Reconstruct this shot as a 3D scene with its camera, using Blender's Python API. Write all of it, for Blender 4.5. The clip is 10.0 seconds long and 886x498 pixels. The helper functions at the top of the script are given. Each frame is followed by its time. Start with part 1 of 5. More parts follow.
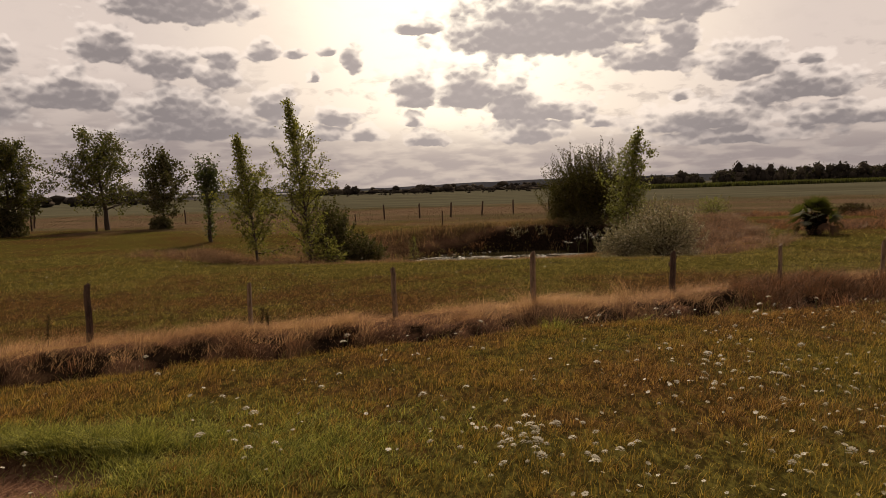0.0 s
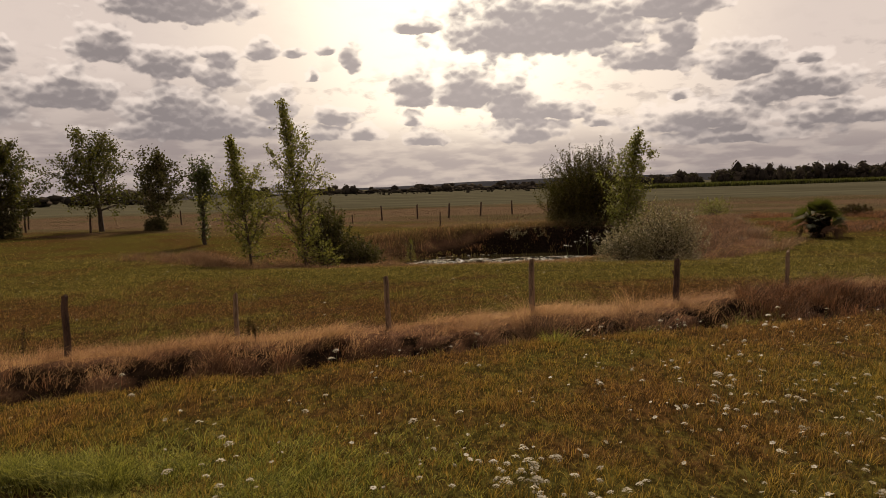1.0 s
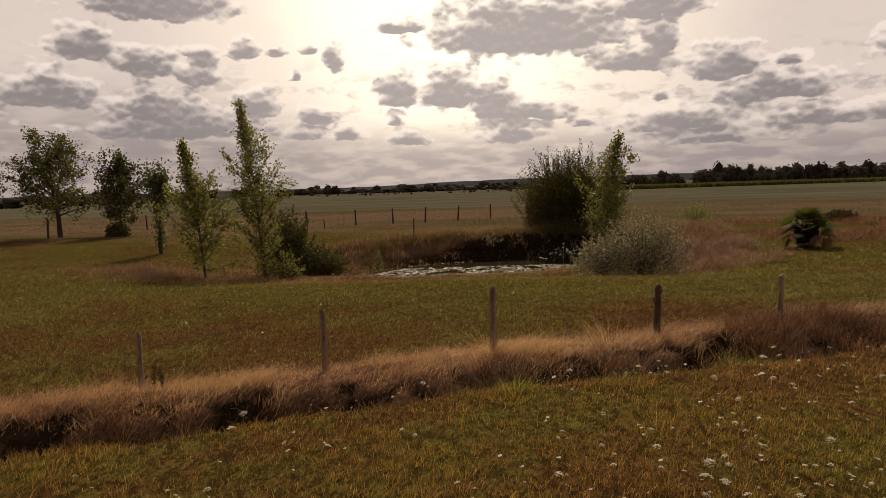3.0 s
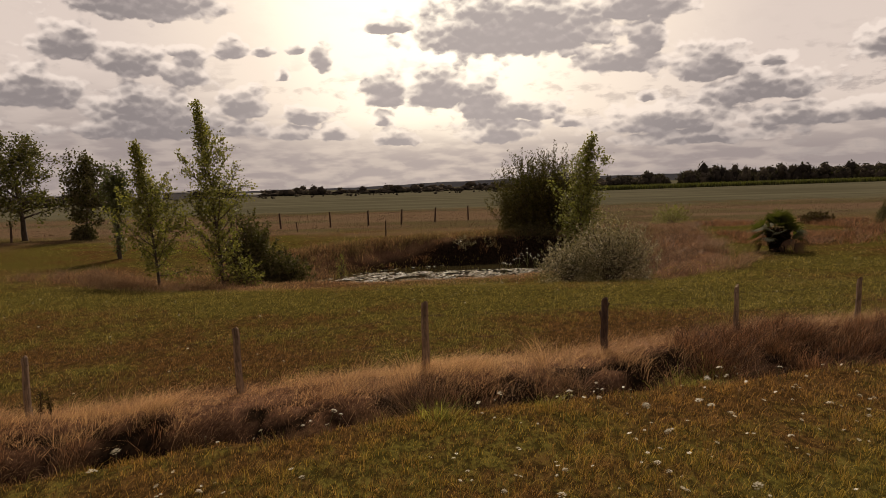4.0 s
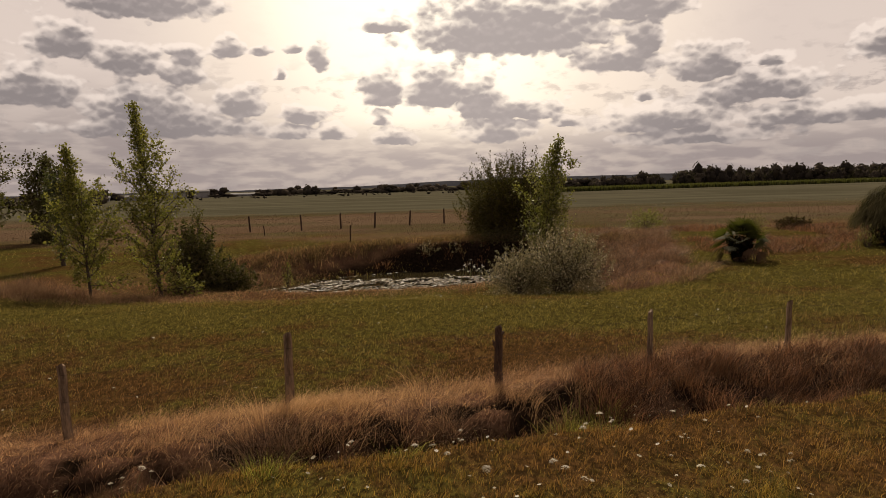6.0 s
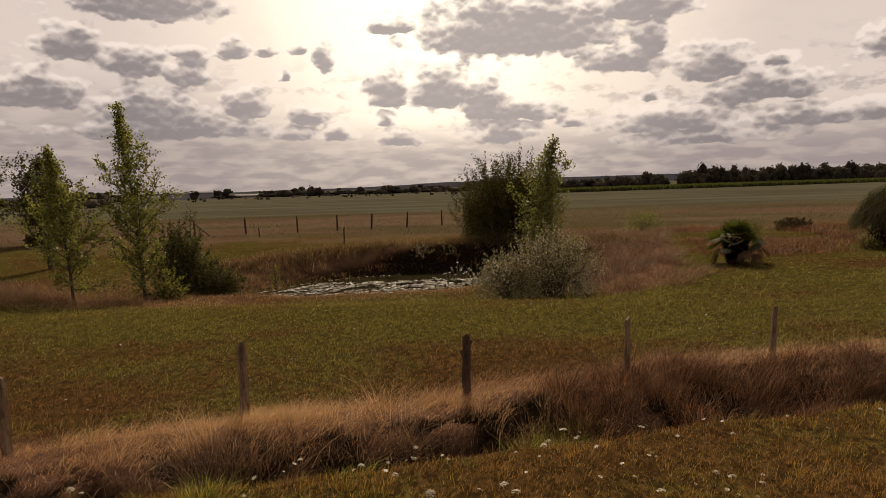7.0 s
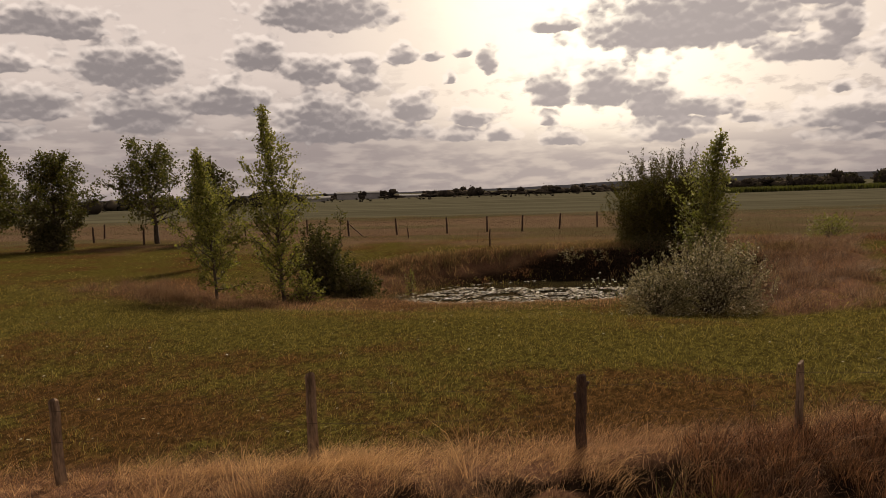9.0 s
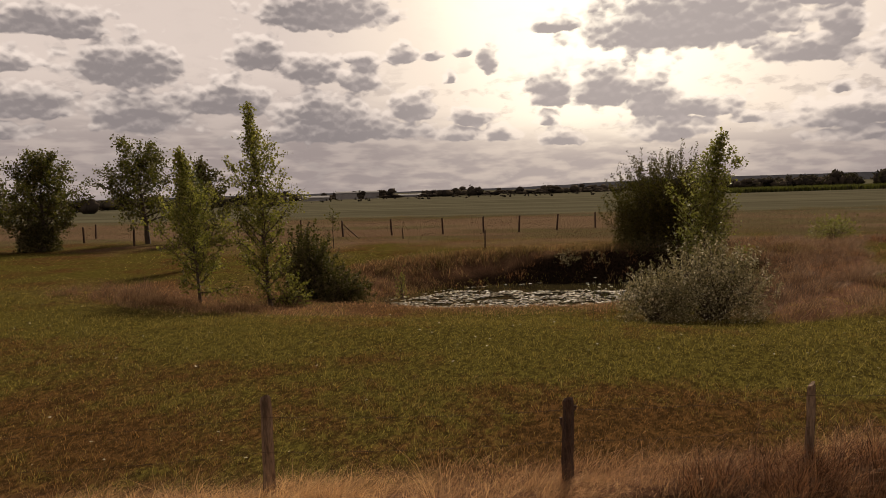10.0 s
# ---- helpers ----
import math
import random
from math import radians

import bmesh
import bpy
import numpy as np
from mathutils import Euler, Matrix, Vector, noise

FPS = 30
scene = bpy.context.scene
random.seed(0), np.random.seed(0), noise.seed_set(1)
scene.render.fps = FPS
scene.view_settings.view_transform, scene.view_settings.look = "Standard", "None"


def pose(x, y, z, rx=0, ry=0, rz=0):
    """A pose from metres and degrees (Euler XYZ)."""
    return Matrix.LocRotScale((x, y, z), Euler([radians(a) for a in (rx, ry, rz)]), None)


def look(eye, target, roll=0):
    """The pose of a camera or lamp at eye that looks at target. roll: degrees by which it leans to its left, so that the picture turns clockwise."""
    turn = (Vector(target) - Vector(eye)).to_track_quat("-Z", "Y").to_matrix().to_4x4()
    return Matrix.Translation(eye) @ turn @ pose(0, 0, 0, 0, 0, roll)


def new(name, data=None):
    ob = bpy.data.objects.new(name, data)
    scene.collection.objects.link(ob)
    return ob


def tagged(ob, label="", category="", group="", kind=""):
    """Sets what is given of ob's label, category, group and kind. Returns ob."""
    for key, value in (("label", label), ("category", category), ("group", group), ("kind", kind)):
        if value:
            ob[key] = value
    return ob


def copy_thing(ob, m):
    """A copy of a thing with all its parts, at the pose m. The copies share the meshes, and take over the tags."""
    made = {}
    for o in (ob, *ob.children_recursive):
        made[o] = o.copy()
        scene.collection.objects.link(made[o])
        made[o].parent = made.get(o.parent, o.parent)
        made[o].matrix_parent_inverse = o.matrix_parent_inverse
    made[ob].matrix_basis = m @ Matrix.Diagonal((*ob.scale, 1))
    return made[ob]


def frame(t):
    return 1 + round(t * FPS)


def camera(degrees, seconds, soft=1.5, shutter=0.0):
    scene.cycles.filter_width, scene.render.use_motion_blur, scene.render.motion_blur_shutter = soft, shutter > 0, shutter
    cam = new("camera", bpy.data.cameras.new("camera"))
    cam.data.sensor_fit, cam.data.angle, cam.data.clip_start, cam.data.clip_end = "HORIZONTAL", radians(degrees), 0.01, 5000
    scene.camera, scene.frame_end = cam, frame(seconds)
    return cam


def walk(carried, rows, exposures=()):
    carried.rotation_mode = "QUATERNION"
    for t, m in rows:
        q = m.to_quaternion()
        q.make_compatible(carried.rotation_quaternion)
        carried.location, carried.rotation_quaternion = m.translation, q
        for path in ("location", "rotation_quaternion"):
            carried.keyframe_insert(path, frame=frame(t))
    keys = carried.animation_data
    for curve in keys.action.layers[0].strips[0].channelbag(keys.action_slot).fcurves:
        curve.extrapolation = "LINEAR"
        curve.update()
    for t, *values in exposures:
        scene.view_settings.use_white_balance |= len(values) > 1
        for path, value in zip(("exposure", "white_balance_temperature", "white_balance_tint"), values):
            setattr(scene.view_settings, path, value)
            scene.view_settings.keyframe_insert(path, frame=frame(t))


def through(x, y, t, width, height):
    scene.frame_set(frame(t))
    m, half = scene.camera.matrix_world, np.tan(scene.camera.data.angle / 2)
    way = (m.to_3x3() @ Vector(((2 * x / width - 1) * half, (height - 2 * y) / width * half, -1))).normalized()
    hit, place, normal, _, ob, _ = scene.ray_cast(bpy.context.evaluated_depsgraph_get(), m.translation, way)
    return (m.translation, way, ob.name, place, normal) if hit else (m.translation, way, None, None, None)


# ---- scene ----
cam = camera(64.0, 10.0, soft=0.6)
PATH = [
    (0, (0.89, -1.675, 2.626), (0.737, 0.312, 2.454), -1.7),
    (0.5, (0.916, -1.461, 2.680), (0.765, 0.526, 2.508), -1.6),
    (1, (0.925, -1.091, 2.747), (0.775, 0.896, 2.573), -1.7),
    (1.5, (0.953, -0.701, 2.752), (0.825, 1.287, 2.578), -1.6),
    (2, (1.021, -0.231, 2.843), (0.895, 1.757, 2.668), -1.6),
    (2.5, (1.145, 0.349, 2.972), (1.024, 2.338, 2.796), -1.6),
    (4, (2.394, 1.819, 3.130), (2.324, 3.81, 2.954), -1.7),
    (4.5, (2.93, 2.252, 3.186), (2.862, 4.243, 3.01), -1.6),
    (5, (3.428, 2.513, 3.247), (3.363, 4.504, 3.07), -1.6),
    (5.5, (3.93, 2.885, 3.294), (3.865, 4.876, 3.117), -1.6),
    (6, (4.338, 3.172, 3.342), (4.275, 5.163, 3.164), -1.6),
    (7.5, (5.129, 4.055, 3.353), (5.043, 6.045, 3.179), -1.7),
    (8, (5.227, 4.516, 3.399), (5.097, 6.504, 3.226), -1.6),
    (8.5, (5.298, 5.112, 3.419), (4.965, 7.077, 3.25), -1.7),
    (9, (5.503, 5.737, 3.379), (4.982, 7.661, 3.217), -1.8),
    (9.5, (5.551, 6.238, 3.401), (5.033, 8.163, 3.239), -1.7),
    (10, (5.575, 6.687, 3.401), (5.055, 8.612, 3.238), -1.7),
]
walk(cam, [(t, look(eye, target, roll)) for t, eye, target, roll in PATH], [(0, 0.12, 7100, 14), (10, 0.12, 7100, 14)])


# ---- world, sun, exposure ----
SUN_AZ, SUN_EL = -1.0, 42.0
sun_dir = Vector((math.sin(radians(SUN_AZ)) * math.cos(radians(SUN_EL)),
                  math.cos(radians(SUN_AZ)) * math.cos(radians(SUN_EL)), math.sin(radians(SUN_EL))))
GLOW_DIR = (math.sin(radians(-2)) * math.cos(radians(17)), math.cos(radians(-2)) * math.cos(radians(17)), math.sin(radians(17)))


class Nodes:
    """Short hand for building node trees."""

    def __init__(self, tree):
        self.tree = tree
        tree.nodes.clear()

    def add(self, kind, inputs=(), **props):
        n = self.tree.nodes.new(kind)
        for k, v in props.items():
            setattr(n, k, v)
        for key, value in (inputs.items() if isinstance(inputs, dict) else enumerate(inputs)):
            if value is None:
                continue
            if isinstance(value, bpy.types.NodeSocket):
                self.tree.links.new(value, n.inputs[key])
            else:
                n.inputs[key].default_value = value
        return n

    def math(self, op, a, b=None, c=None, clamp=False):
        return self.add("ShaderNodeMath", [a, b, c], operation=op, use_clamp=clamp).outputs[0]

    def vec(self, op, a, b=None, c=None):
        n = self.add("ShaderNodeVectorMath", [a, b, c], operation=op)
        return n.outputs["Value"] if op in ("LENGTH", "DOT_PRODUCT") else n.outputs[0]

    def mix(self, f, a, b):
        n = self.add("ShaderNodeMix", data_type="RGBA")
        for key, value in ((0, f), (6, a), (7, b)):
            if isinstance(value, bpy.types.NodeSocket):
                self.tree.links.new(value, n.inputs[key])
            else:
                n.inputs[key].default_value = (*value, 1) if isinstance(value, tuple) and len(value) == 3 else value
        return n.outputs[2]

    def noise(self, vector, scale, detail=3.0, rough=0.55):
        return self.add("ShaderNodeTexNoise", {"Vector": vector, "Scale": scale, "Detail": detail, "Roughness": rough})

    def step(self, value, lo, hi, a=0.0, b=1.0):
        n = self.add("ShaderNodeMapRange", {"Value": value, 1: lo, 2: hi, 3: a, 4: b}, interpolation_type="SMOOTHSTEP")
        return n.outputs[0]


world = bpy.data.worlds.new("sky")
scene.world = world
world.use_nodes = True
w = Nodes(world.node_tree)
ray = w.add("ShaderNodeTexCoord").outputs["Generated"]
xyz = w.add("ShaderNodeSeparateXYZ", [ray])
az = w.math("MULTIPLY", w.math("ARCTAN2", xyz.outputs[0], xyz.outputs[1]), 57.29578)
el = w.math("MULTIPLY", w.math("ARCSINE", xyz.outputs[2]), 57.29578)
flat = w.add("ShaderNodeCombineXYZ", [az, el, 0.0]).outputs[0]
stretched = w.vec("MULTIPLY", flat, (0.80, 1.15, 1.0))
drift = w.vec("SUBTRACT", w.noise(stretched, 0.55, 2.0, 0.5).outputs["Color"], (0.5, 0.5, 0.5))
curl = w.vec("SUBTRACT", w.noise(stretched, 1.5, 2.0, 0.5).outputs["Color"], (0.5, 0.5, 0.5))
warp = w.vec("MULTIPLY_ADD", drift, (1.3, 0.55, 0.0), w.vec("MULTIPLY", curl, (0.5, 0.30, 0.0)))


def billow(p):
    """Rounded heaps of three sizes, high in the middle of each."""
    ruffled = w.vec("MULTIPLY_ADD", curl, (0.55, 0.45, 0.0), p)
    total = None
    for scale, weight in ((0.60, 0.52), (1.4, 0.36), (3.2, 0.07)):
        cell = w.add("ShaderNodeTexVoronoi", {"Vector": ruffled, "Scale": scale, "Smoothness": 0.25}, voronoi_dimensions="2D", feature="SMOOTH_F1").outputs["Distance"]
        bump = w.math("MULTIPLY", w.math("SUBTRACT", 0.42, cell), weight)
        total = bump if total is None else w.math("ADD", total, bump)
    return total


heaps = billow(stretched)
heaps_above = billow(w.vec("ADD", stretched, (0.0, 0.34, 0.0)))
relief = w.math("SUBTRACT", heaps, heaps_above)
sky_p = w.vec("ADD", flat, warp)
field = belly = None


def dome(a, e, half_w, up, down):
    """How far outside a cloud a direction lies: under 1 inside; domed above the elevation e, flat below."""
    both, odd = (1 / up + 1 / down) / 2, (1 / down - 1 / up) / 2
    q = w.vec("MULTIPLY_ADD", sky_p, (1 / half_w, both, 0), (-a / half_w, -both * e, 0))
    flatter = w.vec("ABSOLUTE", w.vec("MULTIPLY_ADD", sky_p, (0, odd, 0), (0, -odd * e, 0)))
    return w.vec("LENGTH", w.vec("SUBTRACT", q, flatter))


def cloud(a, base, half_w, high, grey=1.0):
    """One cloud of the sky, in degrees: azimuth, elevation of its flat base, half width and height; grey: how much of it is in shade."""
    global field, belly
    up, down, half_w, e = high * 0.86, high * 0.36 + 0.12, half_w * 1.06, base + high * 0.30
    whole = dome(a, e, half_w, up, down)
    shaded = dome(a, e - min(0.42, 0.30 * high), half_w * 1.04 * grey, up * grey, down * 1.5)
    field = whole if field is None else w.math("SMOOTH_MIN", field, whole, 0.10)
    belly = shaded if belly is None else w.math("SMOOTH_MIN", belly, shaded, 0.12)


cloud(-23.8, 12.84, 5.29, 2.57, 1.1)
cloud(-29.1, 9.80, 2.26, 2.26)
cloud(-25.1, 8.82, 2.70, 1.77)
cloud(-21.2, 8.28, 1.74, 1.54)
cloud(-21.0, 10.03, 1.32, 1.00)
cloud(-17.9, 10.22, 1.11, 1.30)
cloud(-15.5, 10.39, 1.06, 0.49, 0.75)
cloud(-13.0, 10.50, 0.86, 0.54, 0.75)
cloud(-11.1, 9.45, 0.78, 1.68)
cloud(-14.3, 8.52, 0.60, 0.76, 0.6)
cloud(-31.6, 6.35, 3.63, 2.38, 1.05)
cloud(-24.0, 5.13, 4.05, 2.60)
cloud(-23.0, 4.31, 6.73, 1.53, 1.1)
cloud(-17.3, 5.85, 1.82, 1.98)
cloud(-12.7, 5.30, 1.70, 1.25)
cloud(-10.2, 4.03, 1.55, 1.23, 0.7)
cloud(-13.9, 4.10, 2.16, 1.00, 0.6)
cloud(-6.5, 5.06, 1.01, 1.01, 0.6)
cloud(-5.4, 3.57, 1.73, 0.93, 0.8)
cloud(-6.2, 6.68, 1.83, 2.55)
cloud(-2.0, 6.27, 2.69, 2.95)
cloud(1.2, 5.64, 2.13, 2.70)
cloud(3.9, 5.19, 3.94, 1.49)
cloud(2.7, 3.60, 2.98, 1.55, 0.8)
cloud(-5.8, 12.10, 2.39, 0.83)
cloud(4.4, 10.21, 8.39, 4.17, 1.12)
cloud(13.6, 12.19, 4.06, 2.37, 0.9)
cloud(14.3, 9.64, 1.34, 2.59)
cloud(12.2, 8.41, 3.45, 1.62)
cloud(18.6, 7.38, 2.63, 2.38)
cloud(22.9, 8.07, 1.44, 0.78, 0.5)
cloud(22.1, 5.64, 4.19, 2.03)
cloud(8.4, 4.47, 1.35, 0.74, 0.6)
cloud(15.8, 3.85, 5.91, 1.77, 0.75)
cloud(24.7, 3.81, 4.54, 1.27, 0.8)
cloud(18.0, 2.81, 5.57, 1.01, 0.6)
cloud(29.2, 3.89, 2.34, 1.51, 0.65)
cloud(30.0, 8.02, 2.36, 1.78, 0.8)
cloud(14.1, 6.07, 0.96, 0.67, 0.5)
cloud(-43.4, 11.54, 4.57, 1.91, 1.15)
cloud(-38.6, 8.35, 4.15, 2.91, 1.1)
cloud(-45.4, 5.97, 3.61, 2.04, 1.1)
cloud(-37.6, 5.15, 3.74, 2.44, 1.1)
cloud(-47.1, 9.09, 2.88, 1.27)
cloud(-48.1, 4.63, 3.48, 1.12)
# unseen broken cloud over the rest of the dome, added to dim the light from above
wide = w.noise(w.vec("MULTIPLY", ray, (2.2, 2.2, 5.0)), 1.6, 5.0, 0.6).outputs["Fac"]
away = w.math("MAXIMUM", w.step(el, 14.5, 19.0), w.step(w.math("ABSOLUTE", w.math("ADD", az, 8.0)), 42.0, 48.0))
wide_d = w.math("ADD", w.math("MULTIPLY_ADD", wide, -4.0, 2.55), w.math("MULTIPLY_ADD", away, -4.0, 4.0))
field = w.math("MINIMUM", field, wide_d)
belly = w.math("MINIMUM", belly, wide_d)
fine = w.noise(stretched, 2.2, 4.0, 0.55).outputs["Fac"]
field = w.math("MULTIPLY", field, w.math("SUBTRACT", w.math("MULTIPLY_ADD", fine, -0.16, 1.08), w.math("MULTIPLY", heaps, 1.05)))
belly = w.math("MULTIPLY", belly, w.math("SUBTRACT", w.math("MULTIPLY_ADD", fine, -0.20, 1.10), w.math("MULTIPLY", heaps_above, 0.75)))

glow = w.vec("DOT_PRODUCT", ray, GLOW_DIR)
near_sun = w.step(glow, 0.90, 0.995)
close_sun = w.step(glow, 0.962, 1.0)
veil = w.mix(near_sun, (0.66, 0.58, 0.535), (0.98, 0.87, 0.735))
veil = w.mix(close_sun, veil, (1.32, 1.24, 1.03))
nishita = w.add("ShaderNodeTexSky", sky_type="NISHITA", sun_disc=False, sun_elevation=radians(SUN_EL), sun_rotation=radians(SUN_AZ))
blue = w.vec("MULTIPLY", nishita.outputs[0], (0.07, 0.07, 0.07))
veil = w.mix(w.step(el, 16.0, 50.0, 0.06, 0.55), veil, blue)
streak = w.noise(w.vec("MULTIPLY", flat, (0.30, 1.25, 1.0)), 1.1, 3.0, 0.45).outputs["Fac"]
left = w.step(az, -8.0, -24.0)
haze_top = w.math("MULTIPLY_ADD", left, 3.6, 5.2)
haze_f = w.math("MULTIPLY", w.step(w.math("DIVIDE", el, haze_top), 0.35, 1.15, 1.0, 0.0), w.step(streak, 0.34, 0.56, 0.78, 1.0))
haze = w.mix(near_sun, (0.305, 0.270, 0.272), (0.44, 0.39, 0.375))
haze = w.mix(w.step(streak, 0.60, 0.38, 0.0, 0.14), haze, veil)
veil = w.mix(haze_f, veil, haze)
ragged = w.noise(w.vec("MULTIPLY", sky_p, (0.34, 0.85, 1.0)), 1.0, 5.0, 0.6).outputs["Fac"]
thin = w.math("MULTIPLY", w.step(w.math("MULTIPLY_ADD", heaps, 0.25, ragged), 0.50, 0.66), w.step(el, 11.0, 6.5, 0.05, 0.70))
veil = w.mix(thin, veil, w.mix(near_sun, (0.36, 0.325, 0.32), (0.62, 0.55, 0.49)))
shade = w.mix(near_sun, (0.225, 0.208, 0.218), (0.365, 0.335, 0.338))
shade = w.mix(w.step(w.math("MULTIPLY_ADD", fine, 0.5, relief), 0.15, 0.60, 0.0, 0.40), shade, (0.50, 0.455, 0.45))
cover = w.step(field, 1.18, 0.88)
dark = w.step(w.math("MULTIPLY_ADD", relief, 0.7, belly), 1.26, 0.44)
bright = w.mix(w.step(el, 1.5, 7.0, 0.15, 0.40), veil, (0.98, 0.90, 0.84))
heap = w.mix(w.math("MULTIPLY", dark, 0.96), bright, shade)
sky_colour = w.mix(cover, veil, heap)
backdrop_out = w.add("ShaderNodeBackground", {"Color": sky_colour, "Strength": 1.0})
w.add("ShaderNodeOutputWorld", [backdrop_out.outputs[0]])

sun = new("sun", bpy.data.lights.new("sun", "SUN"))
sun.data.energy, sun.data.angle, sun.data.color = 4.7, radians(13.0), (1.0, 0.89, 0.74)
sun.matrix_world = look((0, 60, 60), Vector((0, 60, 60)) - sun_dir)
scene.view_settings.exposure = 0.0

# ---- materials ----


def material(name):
    m = bpy.data.materials.new(name)
    m.use_nodes = True
    return m, Nodes(m.node_tree)


def finish(n, shader):
    n.add("ShaderNodeOutputMaterial", [shader])


def tint(n, position):
    """Patches of dry and fresh growth over the meadow, drawn out along the fence."""
    turned = n.add("ShaderNodeVectorRotate", {"Vector": position, "Angle": radians(-20)}, rotation_type="Z_AXIS").outputs[0]
    broad = n.noise(n.vec("MULTIPLY", turned, (0.22, 0.26, 0.0)), 1.0, 4.0, 0.6).outputs["Fac"]
    small = n.noise(n.vec("MULTIPLY", turned, (2.4, 1.3, 0.0)), 1.0, 5.0, 0.68).outputs["Fac"]
    away = n.add("ShaderNodeSeparateXYZ", [position]).outputs[1]
    moist = n.math("MULTIPLY", n.step(away, 16.5, 21.0, -0.05, 0.12), n.step(away, 27.0, 31.0, 1.0, 0.3))
    moist = n.math("ADD", moist, n.step(away, 11.5, 7.0, 0.0, 0.11))
    return n.math("ADD", moist, n.math("ADD", n.math("MULTIPLY_ADD", broad, 1.10, -0.34), n.math("MULTIPLY", small, 0.58)))


def leafy(name, dark, light, through=0.35, rough=0.55, odd=None, gloss=0.3):
    """Leaves: each differs, and light passes through them."""
    m, n = material(name)
    r = n.add("ShaderNodeNewGeometry").outputs["Random Per Island"]
    c = n.mix(r, dark, light)
    if odd:
        c = n.mix(n.step(r, 0.90, 0.93), c, odd)
    p = n.add("ShaderNodeBsdfPrincipled", {"Base Color": c, "Roughness": rough, "Specular IOR Level": gloss})
    t = n.add("ShaderNodeBsdfTranslucent", {"Color": n.mix(0.35, c, (0.25, 0.30, 0.03))})
    finish(n, n.add("ShaderNodeMixShader", [through, p.outputs[0], t.outputs[0]]).outputs[0])
    return m


def grassy(name, fresh_a, fresh_b, dry_a, dry_b, lo, hi, through=0.3):
    """Grass blades: fresh to dry by the patches of the meadow, and from blade to blade."""
    m, n = material(name)
    g = n.add("ShaderNodeNewGeometry")
    r = g.outputs["Random Per Island"]
    f = n.math("ADD", tint(n, g.outputs["Position"]), n.math("MULTIPLY_ADD", r, 0.3, -0.15))
    odd = n.math("FRACT", n.math("MULTIPLY", r, 37.0))
    k = n.math("POWER", odd, 2.0)
    c = n.mix(n.step(f, lo, hi), n.mix(k, dry_a, dry_b), n.mix(k, fresh_a, fresh_b))
    p = n.add("ShaderNodeBsdfPrincipled", {"Base Color": c, "Roughness": 0.7, "Specular IOR Level": 0.2})
    t = n.add("ShaderNodeBsdfTranslucent", {"Color": c})
    finish(n, n.add("ShaderNodeMixShader", [through, p.outputs[0], t.outputs[0]]).outputs[0])
    return m


def plain(name, a, b, scale, rough=0.8, bump=0.3, stretch=(1, 1, 1), metal=0.0, gloss=0.3):
    """A rough surface of two colours with grain."""
    m, n = material(name)
    pos = n.vec("MULTIPLY", n.add("ShaderNodeTexCoord").outputs["Object"], stretch)
    big = n.noise(pos, scale, 5.0, 0.65).outputs["Fac"]
    small = n.noise(pos, scale * 7, 4.0, 0.6).outputs["Fac"]
    f = n.math("ADD", n.math("MULTIPLY", big, 0.6), n.math("MULTIPLY", small, 0.4))
    c = n.mix(n.step(f, 0.35, 0.65), a, b)
    bm = n.add("ShaderNodeBump", {"Strength": bump, "Distance": 0.02, "Height": small})
    p = n.add("ShaderNodeBsdfPrincipled", {"Base Color": c, "Roughness": rough, "Metallic": metal, "Normal": bm.outputs[0], "Specular IOR Level": gloss})
    finish(n, p.outputs[0])
    return m


FRESH_A, FRESH_B = (0.104, 0.070, 0.008), (0.64, 0.432, 0.080)
DRY_A, DRY_B = (0.112, 0.057, 0.014), (0.62, 0.345, 0.092)

m_blade = grassy("meadow_grass", FRESH_A, FRESH_B, DRY_A, DRY_B, 0.42, 0.60)
m_lush = grassy("lush_grass", (0.070, 0.078, 0.012), (0.55, 0.52, 0.095), (0.085, 0.082, 0.016), (0.53, 0.46, 0.095), 0.25, 0.55)
m_mown = grassy("mown_grass", (0.088, 0.069, 0.012), (0.48, 0.380, 0.095), (0.066, 0.032, 0.009), (0.44, 0.240, 0.080), 0.37, 0.55)
m_straw = grassy("straw", (0.31, 0.182, 0.084), (0.90, 0.57, 0.265), (0.18, 0.095, 0.048), (0.66, 0.380, 0.185), 0.36, 0.54, 0.4)
m_russet = grassy("russet_grass", (0.060, 0.026, 0.012), (0.46, 0.235, 0.105), (0.030, 0.012, 0.006), (0.33, 0.155, 0.068), 0.40, 0.60, 0.35)
m_bank = grassy("bank_grass", (0.085, 0.062, 0.024), (0.36, 0.25, 0.10), (0.105, 0.058, 0.028), (0.50, 0.29, 0.14), 0.40, 0.60, 0.3)
m_stalk = grassy("pale_stalk", (0.12, 0.064, 0.030), (0.46, 0.28, 0.145), (0.10, 0.050, 0.024), (0.38, 0.22, 0.11), 0.40, 0.60, 0.2)
m_slope = grassy("slope_grass", (0.105, 0.060, 0.030), (0.44, 0.265, 0.135), (0.055, 0.028, 0.017), (0.30, 0.165, 0.090), 0.38, 0.58, 0.3)
m_mound = grassy("mound_grass", (0.16, 0.090, 0.044), (0.64, 0.39, 0.19), (0.11, 0.058, 0.030), (0.52, 0.295, 0.14), 0.38, 0.58, 0.35)
m_pasture = grassy("pasture_grass", (0.075, 0.054, 0.026), (0.24, 0.160, 0.085), (0.085, 0.048, 0.034), (0.28, 0.165, 0.115), 0.40, 0.60, 0.1)
